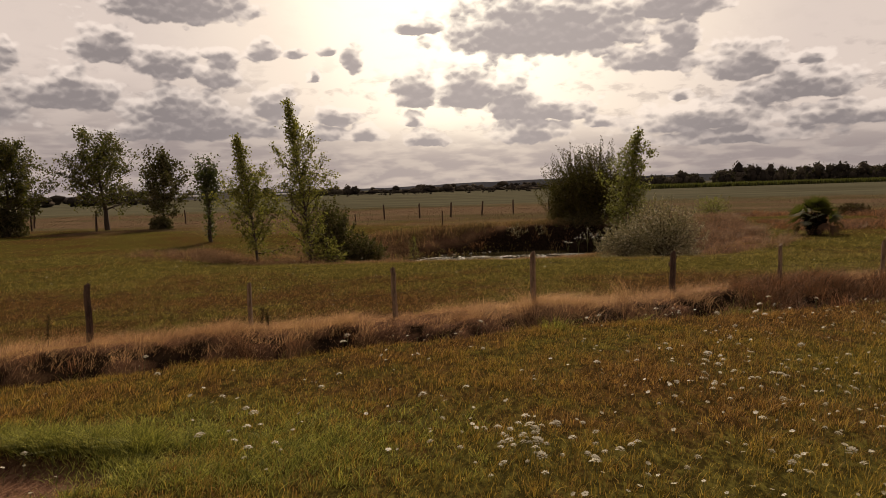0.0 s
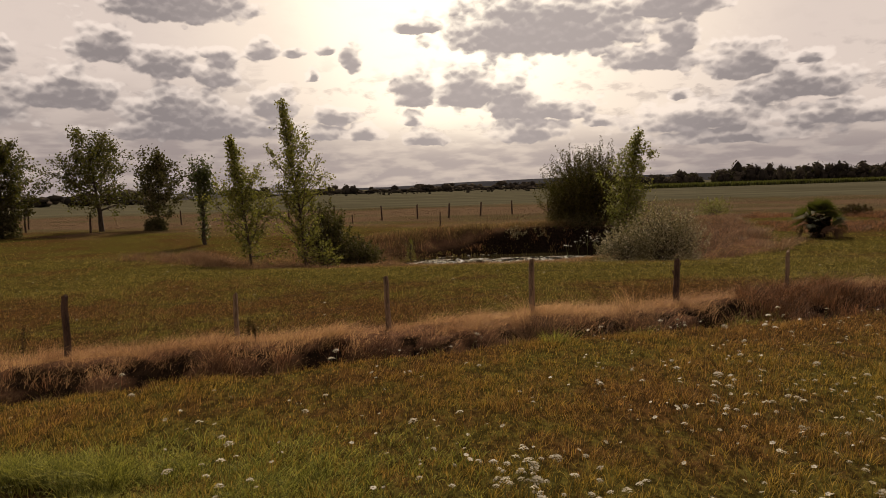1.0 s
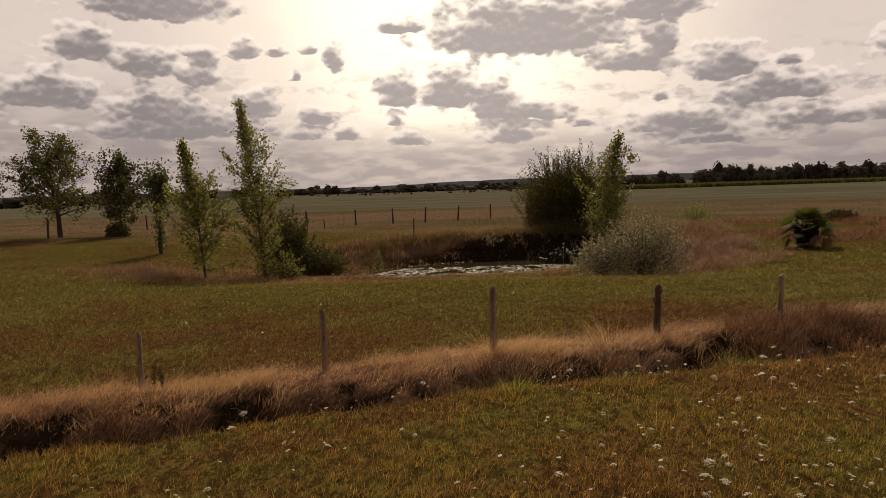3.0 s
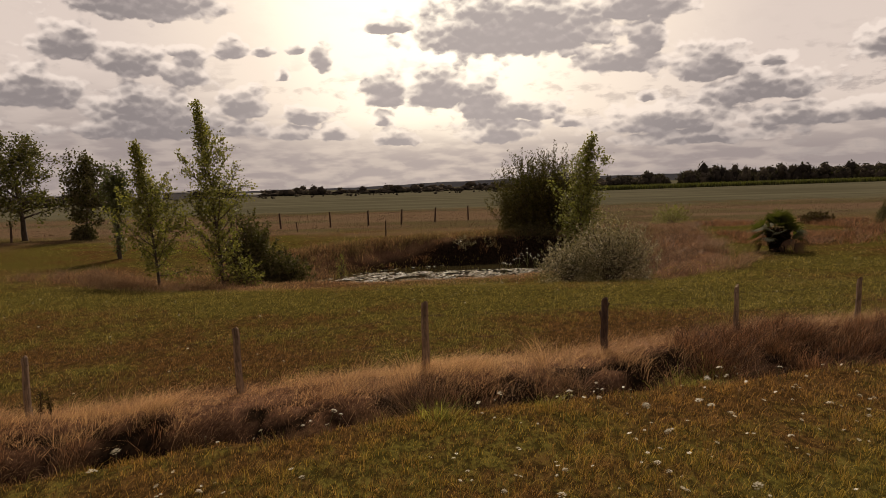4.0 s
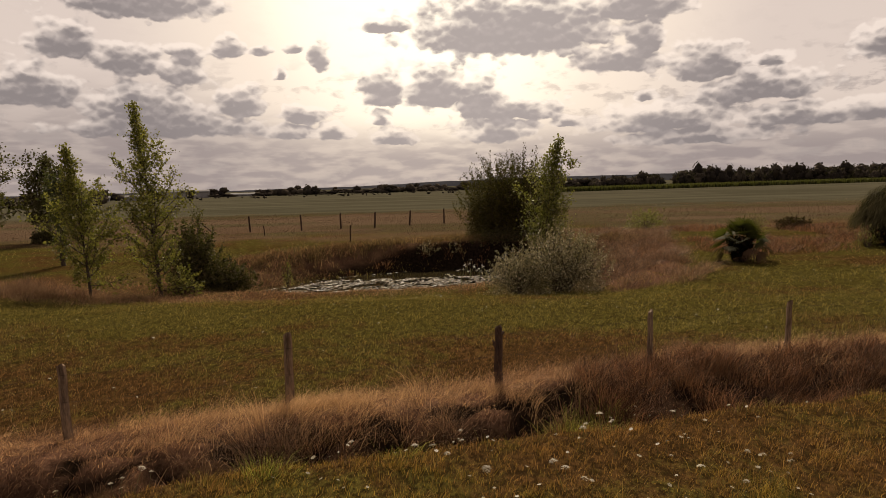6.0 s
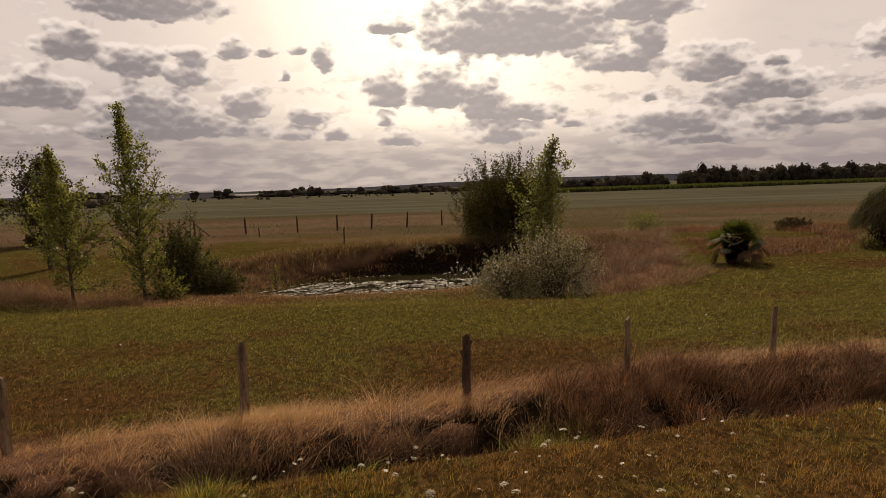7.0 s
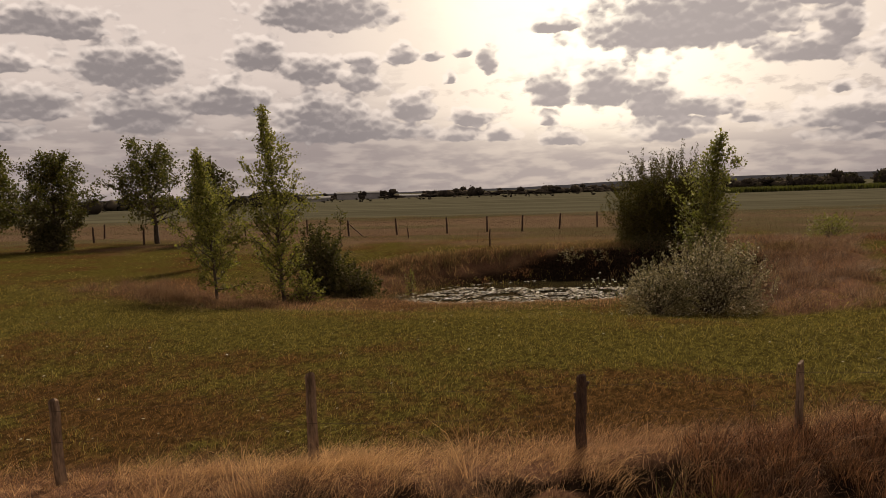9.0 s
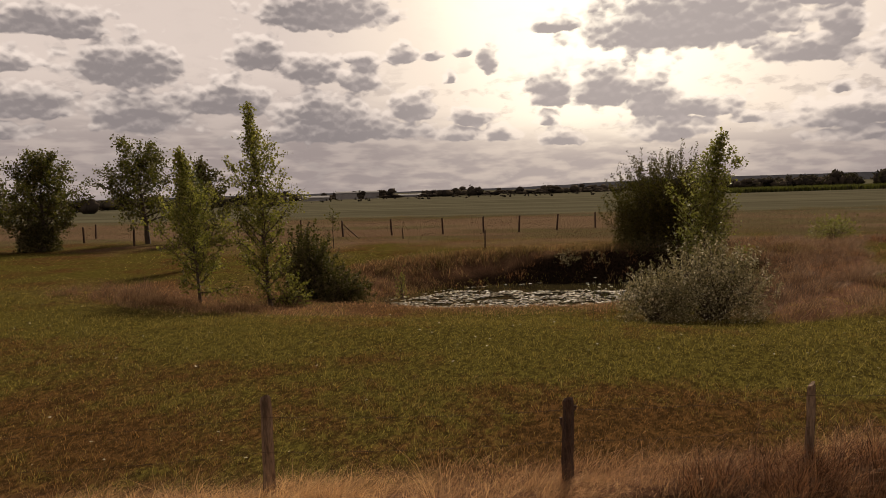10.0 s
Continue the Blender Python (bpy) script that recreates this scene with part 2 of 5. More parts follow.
m_poplar = leafy("poplar_leaf", (0.045, 0.042, 0.009), (0.29, 0.250, 0.064), 0.42, 0.6, gloss=0.2)
m_fruit = leafy("fruit_tree_leaf", (0.013, 0.011, 0.004), (0.115, 0.084, 0.023), 0.28, gloss=0.2)
m_olive = leafy("willow_leaf", (0.010, 0.007, 0.003), (0.125, 0.092, 0.028), 0.15, 0.8, gloss=0.05)
m_silver = leafy("silver_leaf", (0.032, 0.024, 0.011), (0.42, 0.335, 0.17), 0.15, 0.55, odd=(0.68, 0.58, 0.38))
m_bramble = leafy("bramble_leaf", (0.016, 0.012, 0.006), (0.125, 0.096, 0.046), 0.18, 0.8, gloss=0.08)
m_ivy = leafy("ivy_leaf", (0.03, 0.035, 0.012), (0.085, 0.08, 0.03), 0.25)
m_young = leafy("sapling_leaf", (0.058, 0.056, 0.012), (0.245, 0.218, 0.056), 0.4)
m_palm = leafy("palm_leaf", (0.014, 0.015, 0.005), (0.042, 0.040, 0.013), 0.2, 0.8, gloss=0.1)
m_shag = leafy("palm_shag", (0.005, 0.004, 0.003), (0.030, 0.019, 0.011), 0.05, 0.9, gloss=0.0)
m_dead = leafy("dead_leaf", (0.024, 0.013, 0.008), (0.090, 0.050, 0.030), 0.1, 0.9, gloss=0.02)
m_pampas = leafy("drooping_leaf", (0.020, 0.017, 0.008), (0.078, 0.066, 0.034), 0.1, 0.9, gloss=0.0)
m_wood_far = leafy("distant_leaf", (0.024, 0.020, 0.018), (0.085, 0.068, 0.050), 0.05, gloss=0.0)
m_corn = leafy("corn_leaf", (0.040, 0.038, 0.016), (0.082, 0.074, 0.030), 0.2, gloss=0.05)
m_umbel = leafy("white_umbel", (0.20, 0.165, 0.10), (0.46, 0.40, 0.28), 0.3)
m_stem = plain("green_stem", (0.07, 0.08, 0.02), (0.14, 0.13, 0.045), 30)
m_bark = plain("bark", (0.030, 0.020, 0.013), (0.10, 0.068, 0.045), 9, 0.9, 0.6, (1, 1, 0.3))
m_post = plain("weathered_post", (0.075, 0.046, 0.028), (0.33, 0.220, 0.135), 8, 0.9, 0.6, (1, 1, 0.15))
m_post_dark = plain("dark_post", (0.026, 0.014, 0.009), (0.115, 0.064, 0.040), 10, 0.9, 0.7, (1, 1, 0.2))
m_wire = plain("rusty_wire", (0.030, 0.018, 0.012), (0.080, 0.052, 0.036), 20, 0.8, 0.2, metal=0.2, gloss=0.15)
m_weed = plain("dead_stalk", (0.03, 0.016, 0.010), (0.085, 0.045, 0.026), 30, 0.9, 0.3)
m_hill = plain("far_hill", (0.030, 0.031, 0.037), (0.046, 0.046, 0.052), 0.02, 0.95, 0.1, gloss=0.0)
m_wall_far = plain("grey_cladding", (0.26, 0.24, 0.23), (0.36, 0.34, 0.325), 0.3, 0.7, 0.1)
m_roof_far = plain("pale_sheeting", (0.12, 0.115, 0.11), (0.20, 0.19, 0.185), 0.3, 0.9, 0.1)

# ground: soil darkened for shade, dry turf, fresh turf and crop, by where they grow
m_ground, n = material("meadow_ground")
pos = n.add("ShaderNodeNewGeometry").outputs["Position"]
zone = n.add("ShaderNodeVertexColor", layer_name="zone")
zr = n.add("ShaderNodeSeparateColor", [zone.outputs[0]])
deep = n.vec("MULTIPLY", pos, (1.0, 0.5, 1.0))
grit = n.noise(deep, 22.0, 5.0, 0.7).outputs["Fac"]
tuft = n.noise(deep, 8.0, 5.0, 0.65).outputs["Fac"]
f = n.math("ADD", tint(n, pos), n.math("MULTIPLY_ADD", grit, 0.4, -0.2))
turf = n.mix(n.step(f, 0.38, 0.62), (0.090, 0.047, 0.017), (0.092, 0.076, 0.018))
# shade between tufts, put into the turf colour as near-black gaps
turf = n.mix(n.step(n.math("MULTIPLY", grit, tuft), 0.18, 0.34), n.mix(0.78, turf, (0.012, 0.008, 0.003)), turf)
dry = n.mix(n.step(grit, 0.35, 0.62), (0.075, 0.038, 0.023), (0.160, 0.086, 0.052))
# bare soil, painted near-black to carry the shade of hollows and undercut bank
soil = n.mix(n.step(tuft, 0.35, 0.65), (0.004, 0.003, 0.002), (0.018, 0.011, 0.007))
far_n = n.noise(n.vec("MULTIPLY", pos, (0.02, 0.09, 0.0)), 1.0, 5.0, 0.6).outputs["Fac"]
crop = n.mix(n.step(far_n, 0.38, 0.62), (0.054, 0.050, 0.032), (0.080, 0.073, 0.048))
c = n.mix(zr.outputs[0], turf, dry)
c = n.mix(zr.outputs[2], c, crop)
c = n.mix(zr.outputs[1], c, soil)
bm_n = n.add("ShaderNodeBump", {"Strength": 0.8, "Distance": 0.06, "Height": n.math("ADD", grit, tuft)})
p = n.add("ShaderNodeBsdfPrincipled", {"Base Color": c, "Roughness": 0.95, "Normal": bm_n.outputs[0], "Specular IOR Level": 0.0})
finish(n, p.outputs[0])

m_water, n = material("pond_water")
pos = n.add("ShaderNodeNewGeometry").outputs["Position"]
rip = n.noise(n.vec("MULTIPLY", pos, (1.0, 2.0, 1.0)), 2.5, 4.0, 0.6).outputs["Fac"]
bm_n = n.add("ShaderNodeBump", {"Strength": 0.10, "Distance": 0.05, "Height": rip})
murk = n.mix(n.step(n.noise(pos, 0.5, 3.0).outputs["Fac"], 0.4, 0.6), (0.012, 0.010, 0.005), (0.030, 0.024, 0.010))
p = n.add("ShaderNodeBsdfPrincipled", {"Base Color": murk, "Roughness": 0.06, "IOR": 1.33, "Normal": bm_n.outputs[0]})
finish(n, p.outputs[0])

m_lily, n = material("lily_pad")
r = n.add("ShaderNodeNewGeometry").outputs["Random Per Island"]
wet = n.step(n.math("FRACT", n.math("MULTIPLY", r, 13.0)), 0.55, 0.75)
p = n.add("ShaderNodeBsdfPrincipled", {"Base Color": n.mix(r, (0.035, 0.028, 0.014), (0.24, 0.195, 0.125)), "Roughness": n.math("MULTIPLY_ADD", wet, -0.25, 0.80), "Specular IOR Level": n.math("MULTIPLY_ADD", wet, 0.30, 0.05)})
finish(n, p.outputs[0])

# ---- mesh tools ----
rng = np.random.default_rng(7)


def mesh_of(name, verts, faces, mat, smooth=False):
    """A mesh from vertices and faces (a list of arrays, one array for each size of face)."""
    me = bpy.data.meshes.new(name)
    verts = np.asarray(verts, np.float32)
    groups = [np.asarray(g, np.int32) for g in faces if len(g)]
    loops = np.concatenate([g.ravel() for g in groups])
    sizes = np.concatenate([np.full(len(g), g.shape[1], np.int32) for g in groups])
    starts = np.concatenate([[0], np.cumsum(sizes)[:-1]]).astype(np.int32)
    me.vertices.add(len(verts))
    me.vertices.foreach_set("co", verts.ravel())
    me.loops.add(len(loops))
    me.loops.foreach_set("vertex_index", loops)
    me.polygons.add(len(sizes))
    me.polygons.foreach_set("loop_start", starts)
    me.polygons.foreach_set("loop_total", sizes)
    if smooth:
        me.polygons.foreach_set("use_smooth", np.ones(len(sizes), bool))
    me.update(calc_edges=True)
    me.validate()
    me.materials.append(mat)
    return me


def part(name, me, parent, label=""):
    """A mesh as one part under a thing."""
    ob = new(name, me)
    ob.parent = parent
    return tagged(ob, label)


GROUPS = {"poplar_tree": "young poplars by the pond", "fruit_tree": "fruit trees along the far fence", "oak_tree": "leafy trees along the far fence", "dark_bush": "dark bushes under the trees",
          "silver_shrub": "silvery shrubs at the pond", "bramble_bush": "brambles on the bank", "pale_weed": "pale weeds round the pond", "dock_stalk": "dead docks along the fence", "shed": "sheds beyond the field"}


def thing(name, at, label, category, group="", turn=0.0):
    ob = new(name)
    ob.matrix_world = pose(*at, 0, 0, turn)
    ob.empty_display_size = 0.2
    return tagged(ob, label, category, group or GROUPS.get(name, ""))


def lattice(ix, iy, seed):
    v = np.sin(ix * 127.1 + iy * 311.7 + seed * 74.7) * 43758.5453
    return v - np.floor(v)


def value_noise(x, y, seed=0):
    x, y = np.asarray(x, float), np.asarray(y, float)
    ix, iy = np.floor(x), np.floor(y)
    u, v = x - ix, y - iy
    u, v = u * u * (3 - 2 * u), v * v * (3 - 2 * v)
    a, b = lattice(ix, iy, seed), lattice(ix + 1, iy, seed)
    c2, d = lattice(ix, iy + 1, seed), lattice(ix + 1, iy + 1, seed)
    return (a * (1 - u) + b * u) * (1 - v) + (c2 * (1 - u) + d * u) * v


def fbm(x, y, seed=0, octaves=4):
    total, amp = 0.0, 0.5
    for k in range(octaves):
        total = total + amp * value_noise(np.asarray(x) * 2 ** k, np.asarray(y) * 2 ** k, seed + k)
        amp *= 0.5
    return total / (1 - 0.5 ** octaves)


def smooth(v, lo, hi):
    u = np.clip((np.asarray(v, float) - lo) / (hi - lo), 0, 1)
    return u * u * (3 - 2 * u)


# ---- the lie of the land ----
FENCE_X = np.array([-6.40, -3.80, -1.22, 1.64, 4.82, 7.54, 10.29])
FENCE_Y = np.array([10.30, 11.30, 12.56, 13.57, 14.62, 15.51, 16.42])
WATER_Z = -1.5


def fence_y(x):
    x = np.asarray(x, float)
    inside = np.interp(x, FENCE_X, FENCE_Y)
    return inside + np.where(x > 10.29, (x - 10.29) * 0.34, 0) + np.where(x < -6.4, (x + 6.4) * 0.38, 0)


def beyond_fence(x, y):
    return (y - fence_y(x)) * 0.94


def pond_edge(x, y):
    """Metres from the water's edge, negative over the water."""
    x, y = np.asarray(x, float), np.asarray(y, float)
    ex, ey = (x - 1.3) / 6.2, (y - 38.5) / 4.8
    ex = ex - 0.35 * ey
    r = np.sqrt(ex * ex + ey * ey) + 1e-6
    main = (r - 1) * 5.6 / (1 + 0.12 * np.abs(ex))
    t = np.clip((x - 5.0) / 6.0, 0, 1)
    arm = np.hypot(x - (5.0 + 6.0 * t), y - (38.4 + 1.6 * t)) - (1.7 - 1.3 * t)
    return np.minimum(main, arm) + (fbm(x * 0.7, y * 0.7, 5) - 0.5) * 1.3


def hollow(x, y):
    """Where the ditch before the fence is open and bare, its shade put into the soil colour."""
    open_n = smooth(fbm(x * 0.75, y * 0.75, 3), 0.44, 0.56)
    return np.exp(-((beyond_fence(x, y) + 1.72 + 0.5 * (value_noise(x * 1.1, y * 1.1, 6) - 0.5)) / 0.36) ** 2) * (0.55 + 0.45 * open_n)


def straw_slope(x, y):
    """Where tall straw covers the slope between the shrub, the palm and the pond."""
    edge = 12.2 + (y - 27) * 0.22 + (fbm(x * 0.5, y * 0.5, 107) - 0.5) * 2.5
    return smooth(x, 8.8, 10.0) * (1 - smooth(x - edge, -0.8, 0.6)) * smooth(y + (fbm(x * 0.6, y * 0.6, 108) - 0.5) * 2, 26.6, 27.8) * (1 - smooth(y, 46, 51))


def worn(x, y):
    """Bare places in the wall of the ditch under the straw, coloured near-black for shade."""
    return np.exp(-((beyond_fence(x, y) + 1.28) / 0.55) ** 4) * smooth(fbm(x * 1.5, y * 1.5, 59), 0.50, 0.57)


def land(x, y):
    """Height of the ground."""
    x, y = np.asarray(x, float), np.asarray(y, float)
    s = beyond_fence(x, y)
    z = (fbm(x * 0.25, y * 0.25, 2) - 0.5) * 0.16 * smooth(y, -40, -10) * (1 - smooth(y, 60, 110))
    z = z + (fbm(x * 1.6, y * 1.6, 9) - 0.5) * 0.025 * (1 - smooth(y, 40, 60))
    z = z - 0.76 * smooth(y, 22.5, 30.5) * smooth(x, -13.5, -8.5) * (1 - smooth(x, 8.5, 13.5)) * (1 - smooth(y, 36, 46))
    near = hollow(x, y) * 0.48 + worn(x, y) * 0.08
    z = z - near * smooth(x, -40, -30) * (1 - smooth(x, 30, 40))
    z = z + (0.03 + 0.14 * smooth(fbm(x * 0.75, y * 0.75, 4), 0.34, 0.70)) * np.exp(-((s + 0.65) / 0.62) ** 4)
    z = z + 0.75 * straw_slope(x, y) * (fbm(x * 0.55, y * 0.55, 11) - 0.42)
    d = pond_edge(x, y)
    far_side = smooth(y, 37, 42)
    width = 3.4 * (1 - far_side) + (3.3 - 1.0 * smooth(x, -3, 2)) * far_side
    width = width * (1 - 0.35 * smooth(x, 8, 11))
    bank = smooth(d / width, -0.12, 1.0)
    z = z * bank + (1 - bank) * (WATER_Z - 0.12)
    z = z - 0.5 * smooth(-d, 0.2, 2.5)
    # scraped hollow of bare soil close by
    z = z - 0.15 * np.exp(-(((x + 3.95) / 1.10) ** 2 + ((y - 4.55) / 0.58) ** 2) ** 4)
    return z


def dirt(x, y):
    return np.exp(-(((x + 3.95) / 1.12) ** 2 + ((y - 4.52) / 0.60) ** 2) ** 3)


def spread(lo, hi, first, growth):
    out, v, stepping = [], lo, first
    while v < hi:
        out.append(v)
        v += stepping
        stepping *= growth
    return np.array(out)


gx = np.concatenate([-spread(46, 4300, 2.0, 1.16)[::-1], np.arange(-45, -17, 0.7), np.arange(-17, 22, 0.2), np.arange(22, 46, 0.7), spread(46, 4300, 2.0, 1.16)])
gy = np.concatenate([-spread(6, 700, 1.0, 1.25)[::-1], np.arange(-5, 3, 0.5), np.arange(3, 50, 0.2), np.arange(50, 84, 0.8), spread(84, 4600, 1.2, 1.12)])
GX, GY = np.meshgrid(gx, gy)
gz = land(GX, GY)
cols = len(gx)
idx = np.arange(len(gx) * len(gy)).reshape(len(gy), cols)
quads = np.stack([idx[:-1, :-1], idx[:-1, 1:], idx[1:, 1:], idx[1:, :-1]], -1).reshape(-1, 4)
me = mesh_of("ground", np.stack([GX, GY, gz], -1).reshape(-1, 3), [quads], m_ground, True)
s = beyond_fence(GX, GY)
d = pond_edge(GX, GY)
rough_n = fbm(GX * 0.3, GY * 0.3, 21)
dry_zone = np.exp(-((s + 0.6) / 1.1) ** 4)
dry_zone = np.maximum(dry_zone, (1 - smooth(d, 1.5, 5.0)) * smooth(d, 0.2, 0.8) * 0.8)
dry_zone = np.maximum(dry_zone, np.exp(-(((GX + 9) / 5.5) ** 2 + ((GY - 29.5) / 2.2) ** 2)) * 0.8)
pasture_n = fbm(GX * 0.045, GY * 0.14, 23) - 0.10 * smooth(GX, 4, 14)
dry_zone = np.maximum(dry_zone, smooth(GY + rough_n * 22, 54, 72) * (0.25 + 0.75 * smooth(pasture_n, 0.36, 0.52)) * (1 - smooth(GY + rough_n * 30, 95, 125)) * 0.9)
dry_zone = np.maximum(dry_zone, straw_slope(GX, GY) * 0.95)
shaded_soil_zone = smooth(-d, -0.9, 0.0) * 0.9
# far bank, ditch and its wall: soil with the shade painted in
shaded_soil_zone = np.maximum(shaded_soil_zone, (1 - smooth(d - 0.9 * smooth(GX, -2, 3), 0.9, 1.7)) * smooth(GY, 38, 42) * 0.97)
shaded_soil_zone = np.maximum(shaded_soil_zone, smooth(hollow(GX, GY), 0.25, 0.7) * 0.95)
shaded_soil_zone = np.maximum(shaded_soil_zone, smooth(worn(GX, GY), 0.1, 0.5) * 0.97)
# shade between the clumps of the tangle, painted on the ground
shaded_soil_zone = np.maximum(shaded_soil_zone, np.exp(-((s + 0.9) / 0.8) ** 4) * smooth(GX, 5.0, 6.4) * 0.5)
bare = dirt(GX, GY)
dry_zone, shaded_soil_zone = np.maximum(dry_zone, bare), shaded_soil_zone * (1 - bare)
crop_zone = np.maximum(smooth(GY + rough_n * 30, 95, 125), 0.45 * smooth(GY + rough_n * 22, 54, 74))
colour = np.stack([dry_zone, shaded_soil_zone, crop_zone, np.ones_like(s)], -1).astype(np.float32)
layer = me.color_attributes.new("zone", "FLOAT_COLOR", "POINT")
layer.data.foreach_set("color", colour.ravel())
tagged(new("ground", me), "flat meadow and field of dry and green turf", "ground", kind="structure")

water_x, water_y = np.meshgrid(np.arange(-9, 17, 0.5), np.arange(31, 48, 0.5))
wi = np.arange(water_x.size).reshape(water_x.shape)
wq = np.stack([wi[:-1, :-1], wi[:-1, 1:], wi[1:, 1:], wi[1:, :-1]], -1).reshape(-1, 4)
tagged(new("water", mesh_of("water", np.stack([water_x, water_y, np.full(water_x.shape, WATER_Z)], -1).reshape(-1, 3), [wq], m_water, True)),
       "still dark pond water below steep banks", "pond", kind="structure")


# ---- grass ----
def blades(name, x, y, tall, wide, mat, label, category="grass", lean=0.35, wind=(0.25, 0.0), push=None):
    """Grass as single blades, bent over at the top; one object of stuff."""
    k = len(x)
    z = land(x, y) - 0.01
    a = rng.uniform(0, 2 * np.pi, k)
    side = np.stack([np.cos(a), np.sin(a), np.zeros(k)], -1) * (wide / 2)[:, None]
    b = rng.uniform(0, 2 * np.pi, k)
    bend = np.stack([np.cos(b) * lean + wind[0], np.sin(b) * lean + wind[1], np.zeros(k)], -1) * (tall * rng.uniform(0.4, 1.4, k))[:, None]
    if push is not None:
        bend[:, :2] += push * tall[:, None]
    root = np.stack([x, y, z], -1)
    up = np.zeros((k, 3))
    up[:, 2] = tall
    mid = root + up * 0.58 + bend * 0.35
    tip = root + up * rng.uniform(0.82, 1.0, k)[:, None] + bend
    v = np.stack([root - side, root + side, mid + side * 0.75, mid - side * 0.75, tip], 1).reshape(-1, 3)
    o = np.arange(k)[:, None] * 5
    me = mesh_of(name, v, [o + np.array([[0, 1, 2, 3]]), o + np.array([[3, 2, 4]])], mat)
    return tagged(new(name, me), label, category, kind="stuff")


def sow(count, x0, x1, y0, y1, keep):
    x, y = rng.uniform(x0, x1, count), rng.uniform(y0, y1, count)
    k = keep(x, y) > rng.uniform(0, 1, count)
    return x[k], y[k]


def clumped(x, y, amount, seed, per=1.6):
    return np.clip(1 + amount * (fbm(x * per, y * per, seed) - 0.5) * 2, 0.1, 3)


def tufts(centres_x, centres_y, each, radius, outward=9.0, own=0.0):
    """Blades in bunches that lean away from the middle of each bunch."""
    off = rng.normal(size=(len(centres_x) * each, 2)) * radius
    x = np.repeat(centres_x, each) + off[:, 0]
    y = np.repeat(centres_y, each) + off[:, 1]
    push = np.clip(off * outward / (radius / 0.05), -1.4, 1.4)
    return x, y, push + np.repeat(rng.normal(size=(len(centres_x), 2)) * own, each, 0)


# close meadow, before the fence
def close(x, y):
    return (beyond_fence(x, y) < -1.75) * (1 - smooth(hollow(x, y), 0.3, 0.6)) * (1 - dirt(x, y)) * np.clip(1.25 - 0.04 * (y - 4), 0.5, 1)


x, y = sow(190000, -8.5, 17, 3.2, 19, close)
tall = rng.uniform(0.03, 0.10, len(x)) * clumped(x, y, 0.9, 31)
blades("meadow_grass", x, y, tall, rng.uniform(0.004, 0.008, len(x)), m_blade, "short olive meadow grass with dry brown blades", lean=0.6)
x, y = sow(20000, -8.5, 17, 3.2, 18.5, lambda x, y: close(x, y) * smooth(fbm(x * 1.1, y * 1.1, 33), 0.36, 0.6))
x, y, push = tufts(x, y, 15, 0.04)
blades("tufted_grass", x, y, rng.uniform(0.05, 0.14, len(x)) * clumped(x, y, 0.8, 35), rng.uniform(0.003, 0.007, len(x)), m_blade, "tufts of longer grass in the close meadow", lean=0.45, push=push)
# lush patch
x, y = sow(11000, -6.5, 0.8, 3.4, 7.4, lambda x, y: np.exp(-(((x + 2.3) / 1.9) ** 2 + ((y - 5.1 - 0.10 * (x + 2.3)) / 0.85) ** 2)) * (1 - dirt(x, y)))
x, y, push = tufts(x, y, 13, 0.045)
blades("lush_grass", x, y, rng.uniform(0.05, 0.13, len(x)) * clumped(x, y, 0.8, 41, 2.2), rng.uniform(0.004, 0.009, len(x)), m_lush, "patch of lush green grass beside bare soil", lean=0.9, push=push)
# grass hanging over the scraped soil
x = rng.uniform(-5.3, -2.75, 420)
y = 5.22 + 0.16 * (fbm(x * 2.0, x * 0, 43) - 0.5) + np.abs(rng.normal(size=420)) * 0.22 - 0.10 * smooth(np.abs(x + 3.95), 0.7, 1.3)
x, y, push = tufts(x, y, 34, 0.05)
blades("overhanging_grass", x, y, rng.uniform(0.08, 0.24, len(x)), rng.uniform(0.004, 0.009, len(x)), m_lush, "lush green grass hanging over a bare scrape", lean=0.6, wind=(0.1, -0.35), push=push)


# straw along the fence
def strip(x, y):
    edge = (fbm(x * 0.8, y * 0.8, 57) - 0.5) * 0.7
    return np.exp(-((beyond_fence(x, y) + 0.42 + edge) / 0.86) ** 6)


def thick(x, y):
    """How high the straw stands: heaps and thin places along the fence."""
    return 0.45 + 1.1 * smooth(fbm(x * 0.9, y * 1.3, 58), 0.30, 0.68)


def tangle(x, y):
    """The mound of dead growth at one end of the fence."""
    edge = (fbm(x * 0.7, y * 0.7, 74) - 0.5) * 0.9
    return np.exp(-((beyond_fence(x, y) + 0.95 + edge) / 0.98) ** 4) * smooth(x, 5.0, 6.8) * (1 - 0.75 * smooth(x, 11.2, 12.6))


x, y = sow(120000, -13, 20, 6.5, 21, lambda x, y: strip(x, y) * (1 - 0.80 * tangle(x, y)) * (1 - 0.95 * worn(x, y)) * (0.30 + 0.70 * smooth(fbm(x * 1.1, y * 1.1, 51), 0.32, 0.52)))
x, y, push = tufts(x, y, 7, 0.05, 9.0, 0.7)
tall = rng.uniform(0.08, 0.24, len(x)) * thick(x, y)
blades("straw_grass", x, y, tall, rng.uniform(0.003, 0.006, len(x)), m_straw, "strip of tall pale dry grass under the wire fence", lean=1.0, wind=(0.8, -0.25), push=push * 0.8)
x, y = sow(5600, -13, 20, 6.5, 21, lambda x, y: strip(x, y) * (1 - 0.85 * tangle(x, y)) * smooth(fbm(x * 0.9, y * 0.9, 53), 0.40, 0.58))
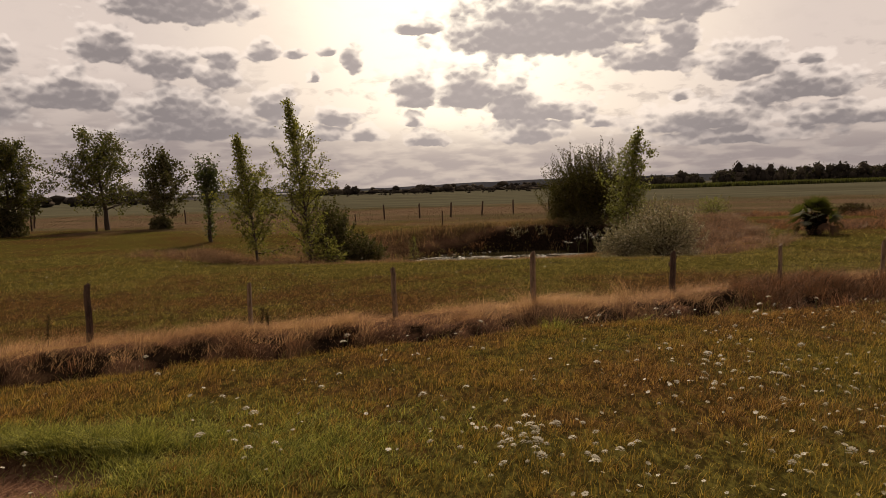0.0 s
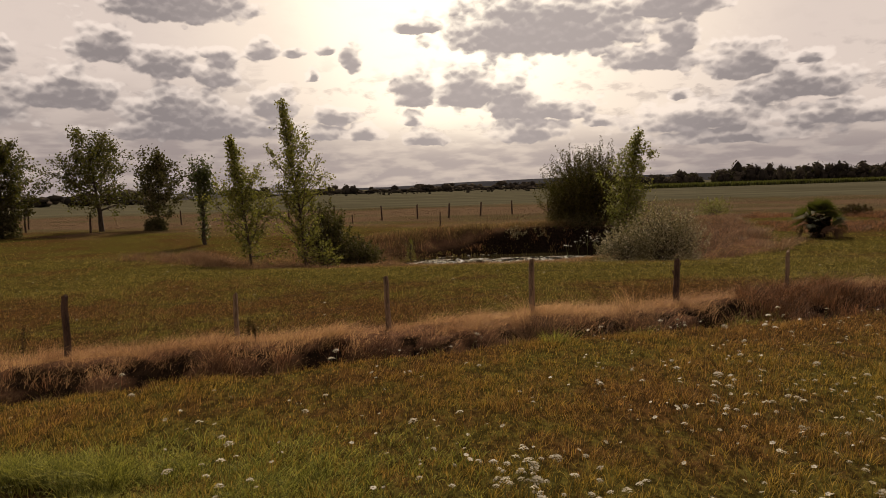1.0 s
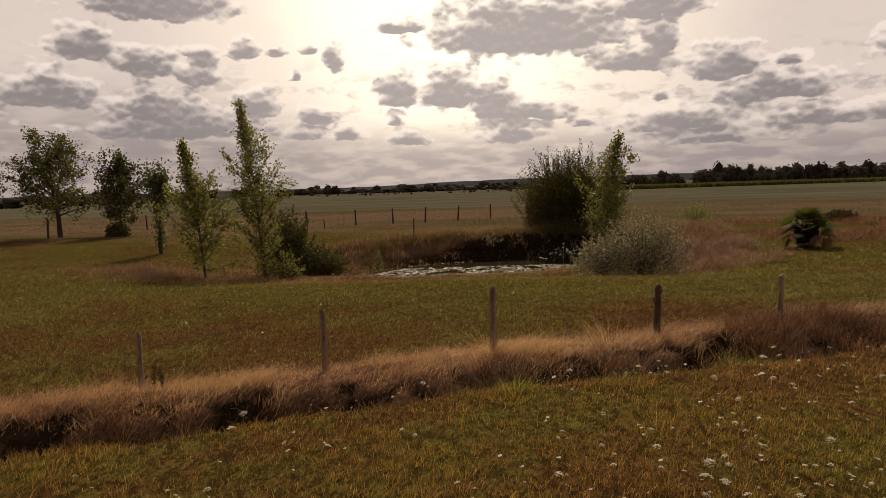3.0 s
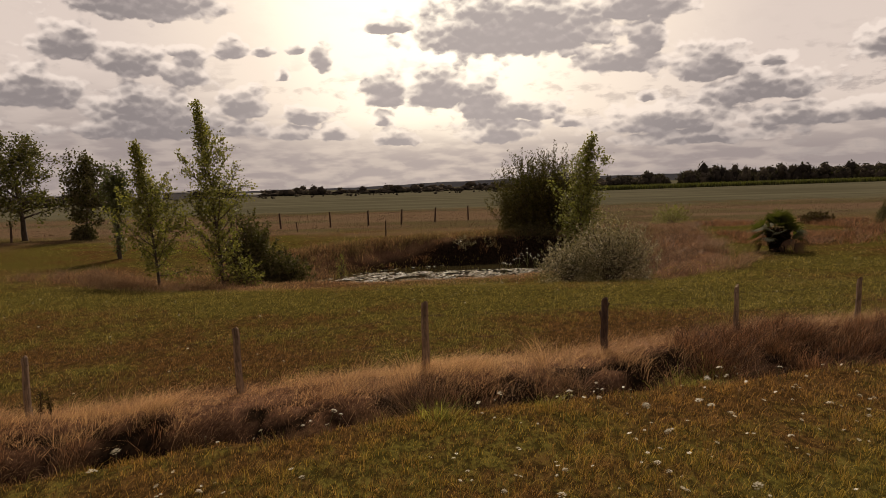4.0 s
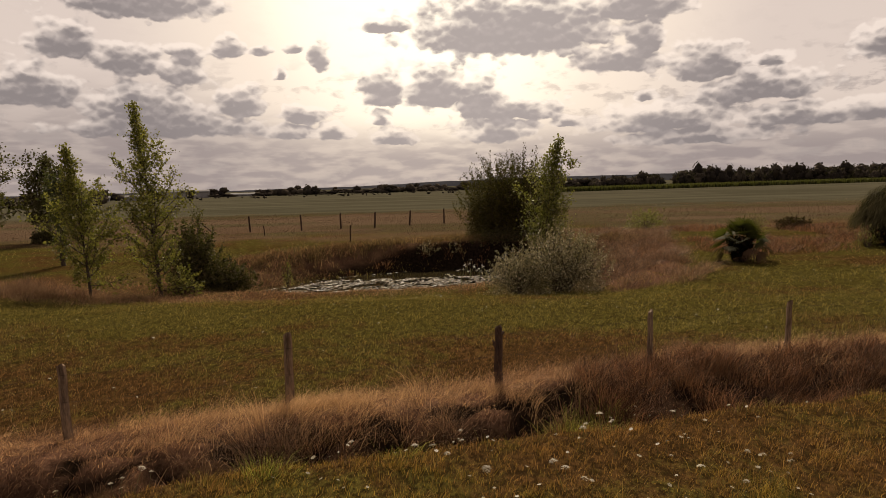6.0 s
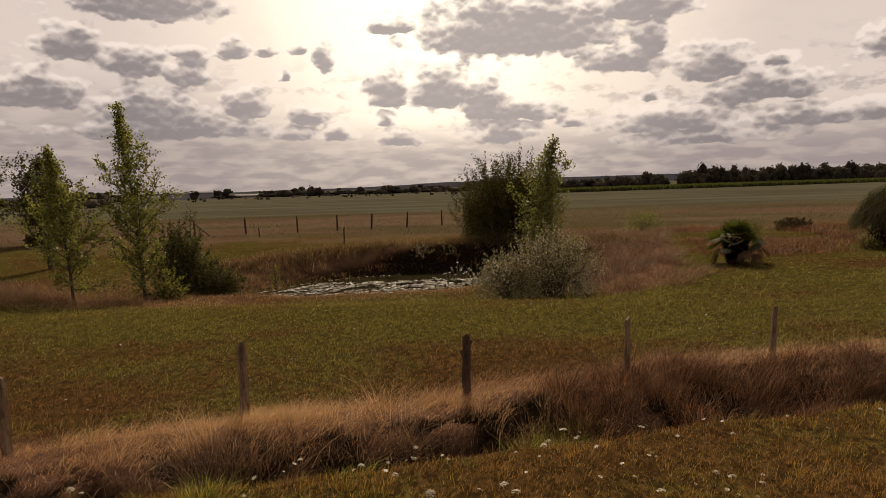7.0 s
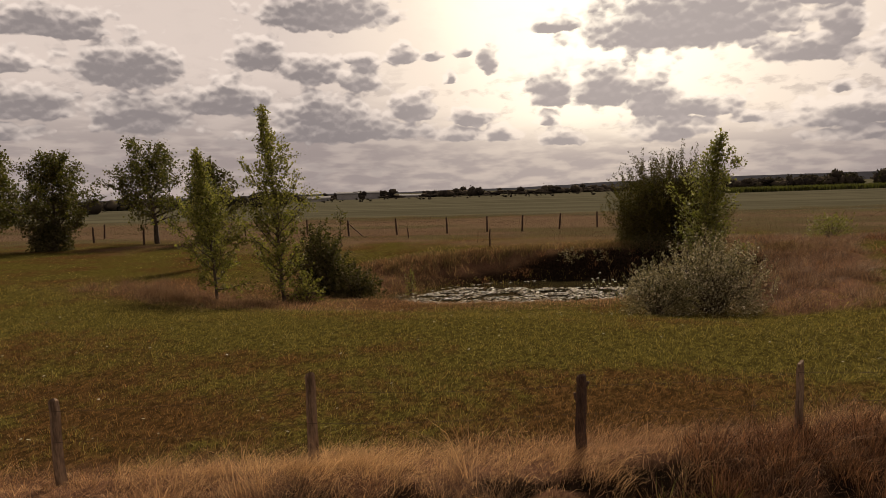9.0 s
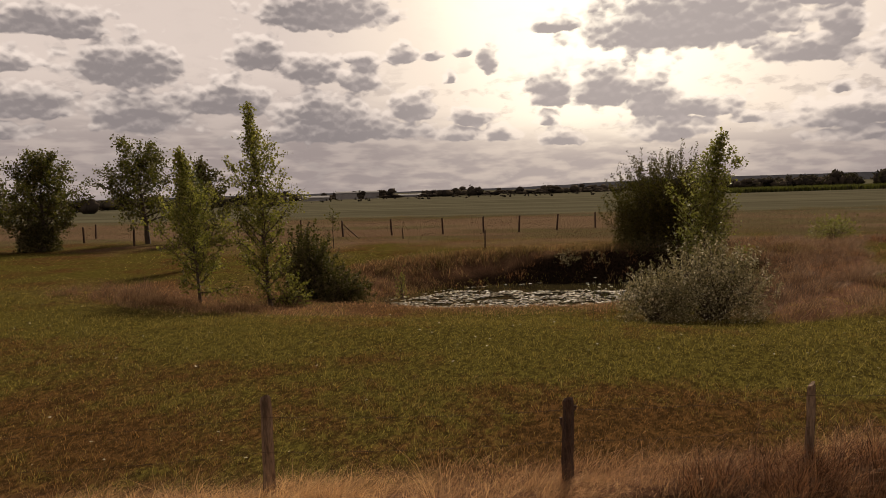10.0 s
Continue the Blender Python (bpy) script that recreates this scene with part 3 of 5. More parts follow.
x, y, push = tufts(x, y, 26, 0.07)
blades("straw_tufts", x, y, rng.uniform(0.16, 0.42, len(x)), rng.uniform(0.002, 0.004, len(x)), m_straw, "feathery tufts of dry grass standing by the fence", lean=0.8, wind=(0.8, -0.1), push=push * 0.7)
# dark tussocks leaning over the ditch
x, y = sow(1900, -13, 20, 6.5, 21, lambda x, y: np.exp(-((beyond_fence(x, y) + 1.32) / 0.22) ** 2) * smooth(fbm(x * 1.2, y * 1.2, 61), 0.46, 0.58))
x, y, push = tufts(x, y, 60, 0.10)
blades("ditch_grass", x, y, rng.uniform(0.10, 0.36, len(x)), rng.uniform(0.003, 0.007, len(x)), m_russet, "russet tussocks leaning over a shallow ditch", lean=0.6, wind=(0.1, -0.45), push=push)
# coarse grass on the near lip of the ditch
x, y = sow(3000, -11, 19, 5, 20, lambda x, y: np.exp(-((beyond_fence(x, y) + 2.30) / 0.28) ** 2) * smooth(fbm(x * 0.6, y * 0.6, 63), 0.35, 0.6))
x, y, push = tufts(x, y, 22, 0.06)
blades("lip_grass", x, y, rng.uniform(0.08, 0.24, len(x)), rng.uniform(0.004, 0.008, len(x)), m_mown, "coarse green grass on the lip of the ditch", lean=0.5, push=push)
# litter and short dead grass in the ditch and on the scrape
x, y = sow(76000, -13, 20, 5.5, 21, lambda x, y: np.exp(-((beyond_fence(x, y) + 1.62) / 0.72) ** 4) * (1 - 0.35 * smooth(worn(x, y), 0.5, 0.9)))
blades("ditch_litter", x, y, rng.uniform(0.04, 0.17, len(x)) * clumped(x, y, 0.9, 65, 1.5), rng.uniform(0.003, 0.007, len(x)), m_russet, "short dead grass on the sides of a ditch", lean=0.9, wind=(0.1, -0.2))
x, y = sow(5200, -5.4, -2.6, 3.4, 5.3, lambda x, y: dirt(x, y) * (0.35 + 0.65 * smooth(fbm(x * 2.2, y * 2.2, 66), 0.40, 0.60)))
blades("soil_litter", x, y, rng.uniform(0.015, 0.06, len(x)), rng.uniform(0.004, 0.010, len(x)), m_slope, "dead stalks and litter on bare soil", lean=1.8)
# tussocks on what stands between the bare places
x, y = sow(3600, -13, 20, 5.5, 21, lambda x, y: np.exp(-((beyond_fence(x, y) + 1.30) / 0.48) ** 4) * (1 - 0.8 * smooth(worn(x, y), 0.25, 0.7)) * (0.35 + 0.65 * smooth(fbm(x * 1.3, y * 1.3, 67), 0.40, 0.55)))
x, y, push = tufts(x, y, 30, 0.08)
blades("ditch_tussocks", x, y, rng.uniform(0.08, 0.30, len(x)) * clumped(x, y, 0.7, 68, 1.2), rng.uniform(0.003, 0.006, len(x)), m_slope, "dry tussocks along the broken edge of the ditch", lean=0.7, wind=(0.2, -0.25), push=push)
# pale dead stems lying across the ditch
x, y = sow(900, -8, 8, 6, 17, lambda x, y: np.exp(-((beyond_fence(x, y) + 1.9) / 0.25) ** 2) * smooth(fbm(x * 1.3, y * 1.3, 64), 0.50, 0.62))
x, y, push = tufts(x, y, 9, 0.06)
blades("fallen_stems", x, y, rng.uniform(0.12, 0.38, len(x)), rng.uniform(0.004, 0.007, len(x)), m_slope, "pale dead stems fallen across the ditch", lean=1.7, push=push)
# tall tangle at one end of the fence
x, y = sow(4600, 4.8, 19, 12, 21, lambda x, y: tangle(x, y) * (1 - 0.8 * worn(x, y)) * (0.02 + 0.98 * smooth(fbm(x * 1.2, y * 1.2, 71), 0.46, 0.57)))
x, y, push = tufts(x, y, 72, 0.12, 12.0, 0.25)
tall = rng.uniform(0.10, 0.44, len(x)) * clumped(x, y, 0.9, 72, 1.1)
blades("tangled_grass", x, y, tall, rng.uniform(0.004, 0.008, len(x)), m_russet, "tangled mound of tall dead russet grass", lean=0.55, wind=(0.10, -0.15), push=push * 0.8)
x, y = sow(30000, 5.0, 19, 12, 21, lambda x, y: tangle(x, y) * smooth(fbm(x * 1.4, y * 1.4, 73), 0.46, 0.58))
blades("dead_stems", x, y, rng.uniform(0.15, 0.50, len(x)), rng.uniform(0.004, 0.009, len(x)), m_stalk, "pale broken stems over a tangle of dead grass", lean=1.1, wind=(0.1, -0.15))
# one broad tussock with long stems
x, y, push = tufts(np.array([1.55, 1.8, 2.05, 4.0]), np.array([12.05, 12.2, 12.3, 12.95]), 420, 0.15)
blades("broad_tussock", x, y, rng.uniform(0.12, 0.58, len(x)), rng.uniform(0.003, 0.006, len(x)), m_slope, "broad tussock of long dead stems over the ditch", lean=1.3, wind=(-0.3, -0.1), push=push * 0.8)
x, y, push = tufts(np.array([1.35, 1.5, 3.6]), np.array([12.35, 12.5, 13.4]), 70, 0.06)
blades("pale_spray", x, y, rng.uniform(0.35, 0.85, len(x)), rng.uniform(0.003, 0.006, len(x)), m_straw, "spray of long pale seed stems over a tussock", lean=0.35, wind=(-0.55, 0.0), push=push * 0.3)
# green tussocks on the lip of the ditch
x, y, push = tufts(np.array([5.7, 6.05, 6.4, 5.85, 3.4, 1.9]), np.array([12.95, 13.15, 13.4, 13.3, 12.0, 11.2]), 240, 0.13)
blades("lip_tussock", x, y, rng.uniform(0.08, 0.32, len(x)), rng.uniform(0.004, 0.008, len(x)), m_lush, "fresh green tussocks on the lip of the ditch", lean=0.5, push=push)
# mown meadow behind the fence
x, y = sow(13000, -22, 24, 9, 30, lambda x, y: (beyond_fence(x, y) > 0.3) * (pond_edge(x, y) > 3.0) * smooth(fbm(x * 0.9, y * 1.3, 83), 0.38, 0.6))
x, y, push = tufts(x, y, 10, 0.05)
blades("mown_tufts", x, y, rng.uniform(0.05, 0.145, len(x)), rng.uniform(0.005, 0.010, len(x)), m_mown, "coarser tufts left in the mown meadow", lean=0.5, push=push)
x, y = sow(118000, -13, 17, 9.5, 25, lambda x, y: (beyond_fence(x, y) > 0.2) * np.clip(1.9 - y * 0.055, 0.5, 1))
blades("mown_grass", x, y, rng.uniform(0.025, 0.085, len(x)) * clumped(x, y, 0.9, 82, 1.2), rng.uniform(0.005, 0.009, len(x)), m_mown, "dense short grass behind the wire fence", lean=0.9)
x, y = sow(130000, -24, 30, 8, 33, lambda x, y: (beyond_fence(x, y) > 0.2) * (pond_edge(x, y) > 2.0) * np.clip(1.5 - y * 0.035, 0.35, 1))
blades("mown_grass", x, y, rng.uniform(0.02, 0.07, len(x)) * clumped(x, y, 0.8, 81), rng.uniform(0.007, 0.013, len(x)), m_mown, "mown green meadow with browned swaths", lean=0.8)
x, y = sow(32000, -60, 45, 30, 58, lambda x, y: (pond_edge(x, y) > 2.0) * 0.8)
blades("mown_grass", x, y, rng.uniform(0.015, 0.05, len(x)), rng.uniform(0.02, 0.04, len(x)), m_mown, "mown green meadow round the pond", lean=1.6)
# low ridges where the mower left its rows
x, y = sow(16000, -22, 24, 9, 28, lambda x, y: (beyond_fence(x, y) > 0.6) * (pond_edge(x, y) > 3.5) * np.clip(np.cos(beyond_fence(x, y) * 3.6 + 5 * fbm(x * 0.22, y * 0.22, 86)), 0, 1) ** 2 * smooth(fbm(x * 0.5, y * 0.9, 87), 0.36, 0.56))
x, y, push = tufts(x, y, 11, 0.055)
blades("mown_rows", x, y, rng.uniform(0.04, 0.15, len(x)), rng.uniform(0.004, 0.008, len(x)), m_mown, "broken rows of cut grass across the meadow", lean=0.8, push=push)
# dry growth along the near rim and round the young poplars
x, y = sow(60000, -15, 10, 26.5, 34, lambda x, y: np.maximum(np.exp(-(((x + 9.3) / 4.2) ** 2 + ((y - 29.3) / 1.5) ** 2)), np.exp(-((pond_edge(x, y) - 3.0) / 1.3) ** 2) * 0.7) * (pond_edge(x, y) > 0.2))
blades("rim_grass", x, y, rng.uniform(0.04, 0.17, len(x)) * clumped(x, y, 0.9, 91), rng.uniform(0.008, 0.016, len(x)), m_mound, "dry brown grass on the rim of the pond", lean=0.9, wind=(0.3, 0))
x, y = sow(900, -15, -5, 26.0, 32, lambda x, y: np.exp(-(((x + 10.4) / 3.0) ** 2 + ((y - 28.4) / 1.1) ** 2)) * smooth(fbm(x * 0.9, y * 0.9, 94), 0.36, 0.55))
x, y, push = tufts(x, y, 70, 0.15, 9.0, 0.4)
blades("russet_grass", x, y, rng.uniform(0.14, 0.50, len(x)) * clumped(x, y, 0.9, 93), rng.uniform(0.005, 0.010, len(x)), m_slope, "mound of russet grass round young poplars", lean=0.8, wind=(0.3, 0), push=push * 0.7)
# rough slope beside the pond
x, y = sow(4200, 8, 20, 26, 50, lambda x, y: straw_slope(x, y) * (pond_edge(x, y) > 0.3) * (0.12 + 0.88 * smooth(fbm(x * 0.8, y * 0.8, 102), 0.38, 0.55)))
x, y, push = tufts(x, y, 46, 0.16, 9.0, 0.5)
blades("slope_grass", x, y, rng.uniform(0.10, 0.46, len(x)) * clumped(x, y, 1.0, 101, 0.9), rng.uniform(0.006, 0.013, len(x)), m_slope, "tall pale brown grass on the slope beside the pond", lean=1.0, wind=(0.5, -0.2), push=push * 0.7)
# rough russet growth round the palm
x, y = sow(2600, 12, 30, 31, 52, lambda x, y: smooth(fbm(x * 0.35, y * 0.22, 109), 0.44, 0.56) * smooth(y - 0.15 * (x - 15), 32.5, 35) * (pond_edge(x, y) > 1.5))
x, y, push = tufts(x, y, 22, 0.22, 9.0, 0.5)
blades("rough_grass", x, y, rng.uniform(0.12, 0.40, len(x)) * clumped(x, y, 0.8, 110, 0.6), rng.uniform(0.010, 0.020, len(x)), m_russet, "rough russet grass round a low palm", lean=0.8, wind=(0.2, -0.1), push=push * 0.6)
# far bank
x, y = sow(6000, -12, 14, 39.5, 52, lambda x, y: (np.exp(-((pond_edge(x, y) - 2.7 - 0.3 * smooth(x, -3, 1)) / 0.8) ** 4) * 0.9 + 0.25 * (1 - 0.9 * smooth(x, -3, 0)) * np.exp(-((pond_edge(x, y) - 1.2) / 0.7) ** 2) * smooth(fbm(x * 0.8, y * 0.8, 103), 0.5, 0.6)) * smooth(y, 39.5, 43))
x, y, push = tufts(x, y, 26, 0.14)
blades("bank_grass", x, y, rng.uniform(0.15, 0.48, len(x)), rng.uniform(0.012, 0.024, len(x)), m_bank, "brown grass hanging over the far bank", lean=0.5, wind=(0.1, -0.55), push=push * 0.7)
x, y = sow(800, -9, 14, 39.5, 50, lambda x, y: np.exp(-((pond_edge(x, y) - 1.3) / 0.9) ** 4) * smooth(y, 40, 43) * (1 - 0.7 * smooth(x, 0, 3)) * smooth(fbm(x * 0.9, y * 0.9, 104), 0.44, 0.58))
x, y, push = tufts(x, y, 26, 0.12)
blades("bank_tussocks", x, y, rng.uniform(0.10, 0.34, len(x)), rng.uniform(0.010, 0.018, len(x)), m_russet, "russet tussocks on the shaded earth of the bank", lean=0.6, wind=(0.0, -0.4), push=push)
x, y = sow(9000, -9, 3, 38, 46, lambda x, y: np.exp(-((pond_edge(x, y) - 0.45) / 0.45) ** 4) * smooth(fbm(x * 0.8, y * 0.8, 105), 0.36, 0.5) * smooth(y, 38, 40))
blades("shore_grass", x, y, rng.uniform(0.06, 0.20, len(x)), rng.uniform(0.010, 0.018, len(x)), m_mown, "fresh green grass at the foot of the bank", lean=0.7)
x, y = sow(1500, -11, -1, 33, 45, lambda x, y: np.exp(-((pond_edge(x, y) - 1.6) / 1.5) ** 4) * smooth(-x - 0.25 * (y - 36), 2.0, 4.0))
x, y, push = tufts(x, y, 24, 0.16)
blades("bank_grass", x, y, rng.uniform(0.08, 0.30, len(x)), rng.uniform(0.008, 0.016, len(x)), m_bank, "mixed dry grass on the end bank of the pond", lean=0.7, push=push * 0.6)
# rough pasture beyond
x, y = sow(90000, -75, 75, 50, 125, lambda x, y: smooth(y + 20 * fbm(x * 0.3, y * 0.3, 21), 54, 72) * (1.0 - smooth(y + 25 * fbm(x * 0.03, y * 0.1, 105), 85, 125)))
blades("pasture_grass", x, y, rng.uniform(0.04, 0.13, len(x)) * clumped(x, y, 1.0, 106, 0.5), rng.uniform(0.02, 0.04, len(x)), m_pasture, "rough brown pasture behind the far fence", lean=0.6)


# ---- wild carrot in flower ----
def tube(points, radii, sides=5):
    """Vertices and quads of a round tapered tube along points."""
    pts, r = np.asarray(points, float), np.asarray(radii, float)
    t = np.gradient(pts, axis=0)
    t /= np.linalg.norm(t, axis=1)[:, None] + 1e-9
    ref = np.where(np.abs(t[:, 2:]) > 0.9, np.array([[1.0, 0, 0]]), np.array([[0, 0, 1.0]]))
    u = np.cross(t, ref)
    u /= np.linalg.norm(u, axis=1)[:, None] + 1e-9
    v = np.cross(t, u)
    a = np.linspace(0, 2 * np.pi, sides, endpoint=False)
    ring = pts[:, None] + r[:, None, None] * (np.cos(a)[None, :, None] * u[:, None] + np.sin(a)[None, :, None] * v[:, None])
    k = np.arange((len(pts) - 1) * sides).reshape(-1, sides)
    q = np.stack([k, np.roll(k, -1, 1), np.roll(k, -1, 1) + sides, k + sides], -1).reshape(-1, 4)
    return ring.reshape(-1, 3), q


def joined(pieces):
    vs, fs, o = [], [], 0
    for v, f in pieces:
        vs.append(v)
        fs.append(f + o)
        o += len(v)
    return np.concatenate(vs), np.concatenate(fs)


def umbel_mesh(radius, lumps):
    """A flat head of many small flower clusters."""
    v, f = [], []
    for k in range(lumps):
        r = radius * math.sqrt((k + 0.5) / lumps)
        a = k * 2.39996
        c0 = np.array([r * math.cos(a), r * math.sin(a), 0.022 * math.cos(r / radius * 1.5) + rng.uniform(-0.004, 0.004)])
        h = radius * rng.uniform(0.20, 0.28)
        ring = [c0 + np.array([h * math.cos(j * math.pi / 3), h * math.sin(j * math.pi / 3), 0]) for j in range(6)]
        o = len(v)
        v += ring + [c0 + np.array([0, 0, h * 0.55])]
        f += [(o + j, o + (j + 1) % 6, o + 6) for j in range(6)]
    return mesh_of("umbel", v, [np.array(f)], m_umbel)


carrots = []
for k in range(5):
    tall = (0.36, 0.30, 0.42, 0.26, 0.34)[k]
    base = thing("wild_carrot", (0, -30, 0), "white flowering wild carrot standing in meadow grass", "flower", "wild carrots in the meadow")
    lean_x, lean_y = rng.uniform(-0.06, 0.06, 2)
    v, q = tube([(0, 0, 0), (lean_x * 0.4, lean_y * 0.4, tall * 0.5), (lean_x, lean_y, tall)], [0.003, 0.0025, 0.002], 4)
    part("stem", mesh_of("stem", v, [q], m_stem), base)
    head = part("umbel", umbel_mesh((0.046, 0.040, 0.052, 0.032, 0.042)[k], 19), base)
    head.location, head.rotation_euler = (lean_x, lean_y, tall), (rng.uniform(-0.3, 0.3), rng.uniform(-0.3, 0.3), 0)
    carrots.append(base)


def flower_share(x, y):
    s = beyond_fence(x, y)
    patch = 0.08 + 0.92 * smooth(fbm(x * 0.8, y * 0.8, 111), 0.40, 0.62)
    return (s < -1.5) * patch * np.clip(0.36 + 0.10 * (x + 1), 0.26, 1) * np.clip(1.5 - 0.10 * y, 0.22, 1)


x, y = sow(1500, -4.5, 9.5, 3.6, 12.5, flower_share)
groups_x = np.concatenate([rng.normal(1.15, 0.36, 46), rng.normal(3.9, 0.55, 24), rng.normal(-1.6, 0.5, 10)])
groups_y = np.concatenate([rng.normal(4.75, 0.34, 46), rng.normal(6.8, 0.45, 24), rng.normal(4.9, 0.3, 10)])
x, y = np.concatenate([groups_x, x]), np.concatenate([groups_y, y])
for k in range(min(len(x), 285)):
    m = pose(x[k], y[k], float(land(x[k], y[k])), rng.uniform(-9, 9), rng.uniform(-9, 9), rng.uniform(0, 360)) @ Matrix.Scale(rng.uniform(0.55, 1.12), 4)
    if k < len(carrots):
        carrots[k].matrix_world = m
    else:
        copy_thing(carrots[k % 5], m)


def tall_umbel(x, y, tall, heads):
    """A tall branching umbel plant with several small heads."""
    base = thing("tall_umbel", (x, y, float(land(x, y))), "tall dead-stemmed plant with small white umbels by the pond", "flower", "tall white umbels by the pond")
    stem = [(0, 0, -0.02), (0.02, 0.0, tall * 0.4), (0.05, 0.02, tall * 0.75)]
    v, q = tube(stem, [0.006, 0.005, 0.004], 4)
    part("stem", mesh_of("stem", v, [q], m_stem), base)
    for k in range(heads):
        a, out = k * 2.4 + x, rng.uniform(0.08, 0.26)
        top = (0.05 + out * math.cos(a), 0.02 + out * math.sin(a), tall * rng.uniform(0.80, 1.05))
        v, q = tube([(0.03, 0.01, tall * rng.uniform(0.45, 0.7)), (0.05 + out * 0.7 * math.cos(a), 0.02 + out * 0.7 * math.sin(a), tall * 0.8), top], [0.004, 0.003, 0.002], 4)
        branch = part("branch", mesh_of("branch", v, [q], m_stem), base)
        head = part("umbel", umbel_mesh(rng.uniform(0.03, 0.048), 13), branch, "white flower head")
        head.location = top


for px, py, tall, heads in ((4.45, 26.9, 1.25, 6), (4.15, 27.3, 1.05, 5), (4.75, 27.2, 1.15, 6), (3.75, 27.6, 0.85, 4), (4.95, 26.7, 0.95, 4)):
    tall_umbel(px, py, tall, heads)


def umbel_crowd(name, x, y, label):
    """Smaller heads too many to count, on short stems."""
    v, f, stems = [], [], []
    for px, py in zip(x, y):
        pz, h, r = float(land(px, py)), rng.uniform(0.09, 0.22), rng.uniform(0.012, 0.029)
        o = len(v)
        v += [(px - 0.002, py, pz), (px + 0.002, py, pz), (px + 0.002, py, pz + h), (px - 0.002, py, pz + h)]
        stems.append(len(f))
        f.append((o, o + 1, o + 2, o + 3))
        tx, ty = rng.uniform(-0.4, 0.4, 2)
        for j in range(5):
            a = j * 1.2566 + px
            cx, cy = px + 0.6 * r * math.cos(a), py + 0.6 * r * math.sin(a)
            o = len(v)
            for c2, s2 in ((1, 0), (0, 1), (-1, 0), (0, -1)):
                dx, dy = cx - px + c2 * r * 0.55, cy - py + s2 * r * 0.55
                v.append((px + dx, py + dy, pz + h + dx * tx + dy * ty))
            f.append((o, o + 1, o + 2, o + 3))
    me = mesh_of(name, v, [np.array(f)], m_umbel)
    me.materials.append(m_stem)
    for k in stems:
        me.polygons[k].material_index = 1
    tagged(new(name, me), label, "flowers", kind="stuff")


x, y = sow(3000, -5, 13, 3.6, 15, flower_share)
umbel_crowd("small_umbels", x, y, "scattered small white umbels in the close meadow")
x, y = sow(700, -14, 20, 11, 29, lambda x, y: (beyond_fence(x, y) > 0.8) * smooth(fbm(x * 0.4, y * 0.4, 121), 0.42, 0.6) * (pond_edge(x, y) > 4))
umbel_crowd("small_umbels", x, y, "scattered small white umbels in the mown meadow")

# ---- fences ----
def post_mesh(tall, radius, mat, wobble=0.012, fork=False):
    """A split stake: uneven six-sided section, worn slanting top."""
    bm = bmesh.new()
    rings = []
    levels = [-0.3, 0.0, tall * 0.3, tall * 0.6, tall * 0.85, tall * 0.97, tall]
    sway = rng.uniform(-wobble, wobble, (len(levels), 2))
    shape = rng.uniform(0.75, 1.2, 7)
    for j, h in enumerate(levels):
        rr = radius * (1.08 - 0.16 * h / tall) * (0.8 if j == len(levels) - 1 else 1)
        ring = []
        for k in range(7):
            a = 2 * math.pi * k / 7
            r = rr * shape[k] * rng.uniform(0.94, 1.06)
            slant = 0.03 * math.cos(a + 1) if j >= len(levels) - 2 else 0
            ring.append(bm.verts.new((r * math.cos(a) + sway[j][0], r * math.sin(a) + sway[j][1], h + slant)))
        rings.append(ring)
    for a, b in zip(rings, rings[1:]):
        for k in range(7):
            bm.faces.new((a[k], a[(k + 1) % 7], b[(k + 1) % 7], b[k]))
    bm.faces.new(rings[-1])
    bm.faces.new(rings[0][::-1])
    if fork:
        for h, side, out, up in ((0.86, 1, 0.10, 0.05), (0.66, -1, 0.08, 0.10)):
            v, q = tube([(0, 0, tall * h - 0.05), (side * out * 0.7, 0.02, tall * h + up * 0.4), (side * out, 0.02, tall * h + up)], [0.04, 0.03, 0.015], 6)
            vv = [bm.verts.new(p) for p in v]
            for f in q:
                bm.faces.new([vv[i] for i in f])
            bm.faces.new(vv[-6:])
    me = bpy.data.meshes.new("post")
    bm.to_mesh(me)
    bm.free()
    me.materials.append(mat)
    return me


def wire_mesh(stops, sag=0.04):
    pts = []
    for a, b in zip(stops, stops[1:]):
        for k in range(8):
            u = k / 8
            pts.append(tuple(a[i] * (1 - u) + b[i] * u - (sag * 4 * u * (1 - u) if i == 2 else 0) for i in range(3)))
    pts.append(stops[-1])
    v, q = tube(pts, [WIRE_R] * len(pts), 4)
    return mesh_of("wire", v, [q], m_wire)


fence = thing("wire_fence", (0, 0, 0), "barbed wire fence on weathered wooden stakes in dry grass", "fence")
WIRE_R = 0.0022
tops = []
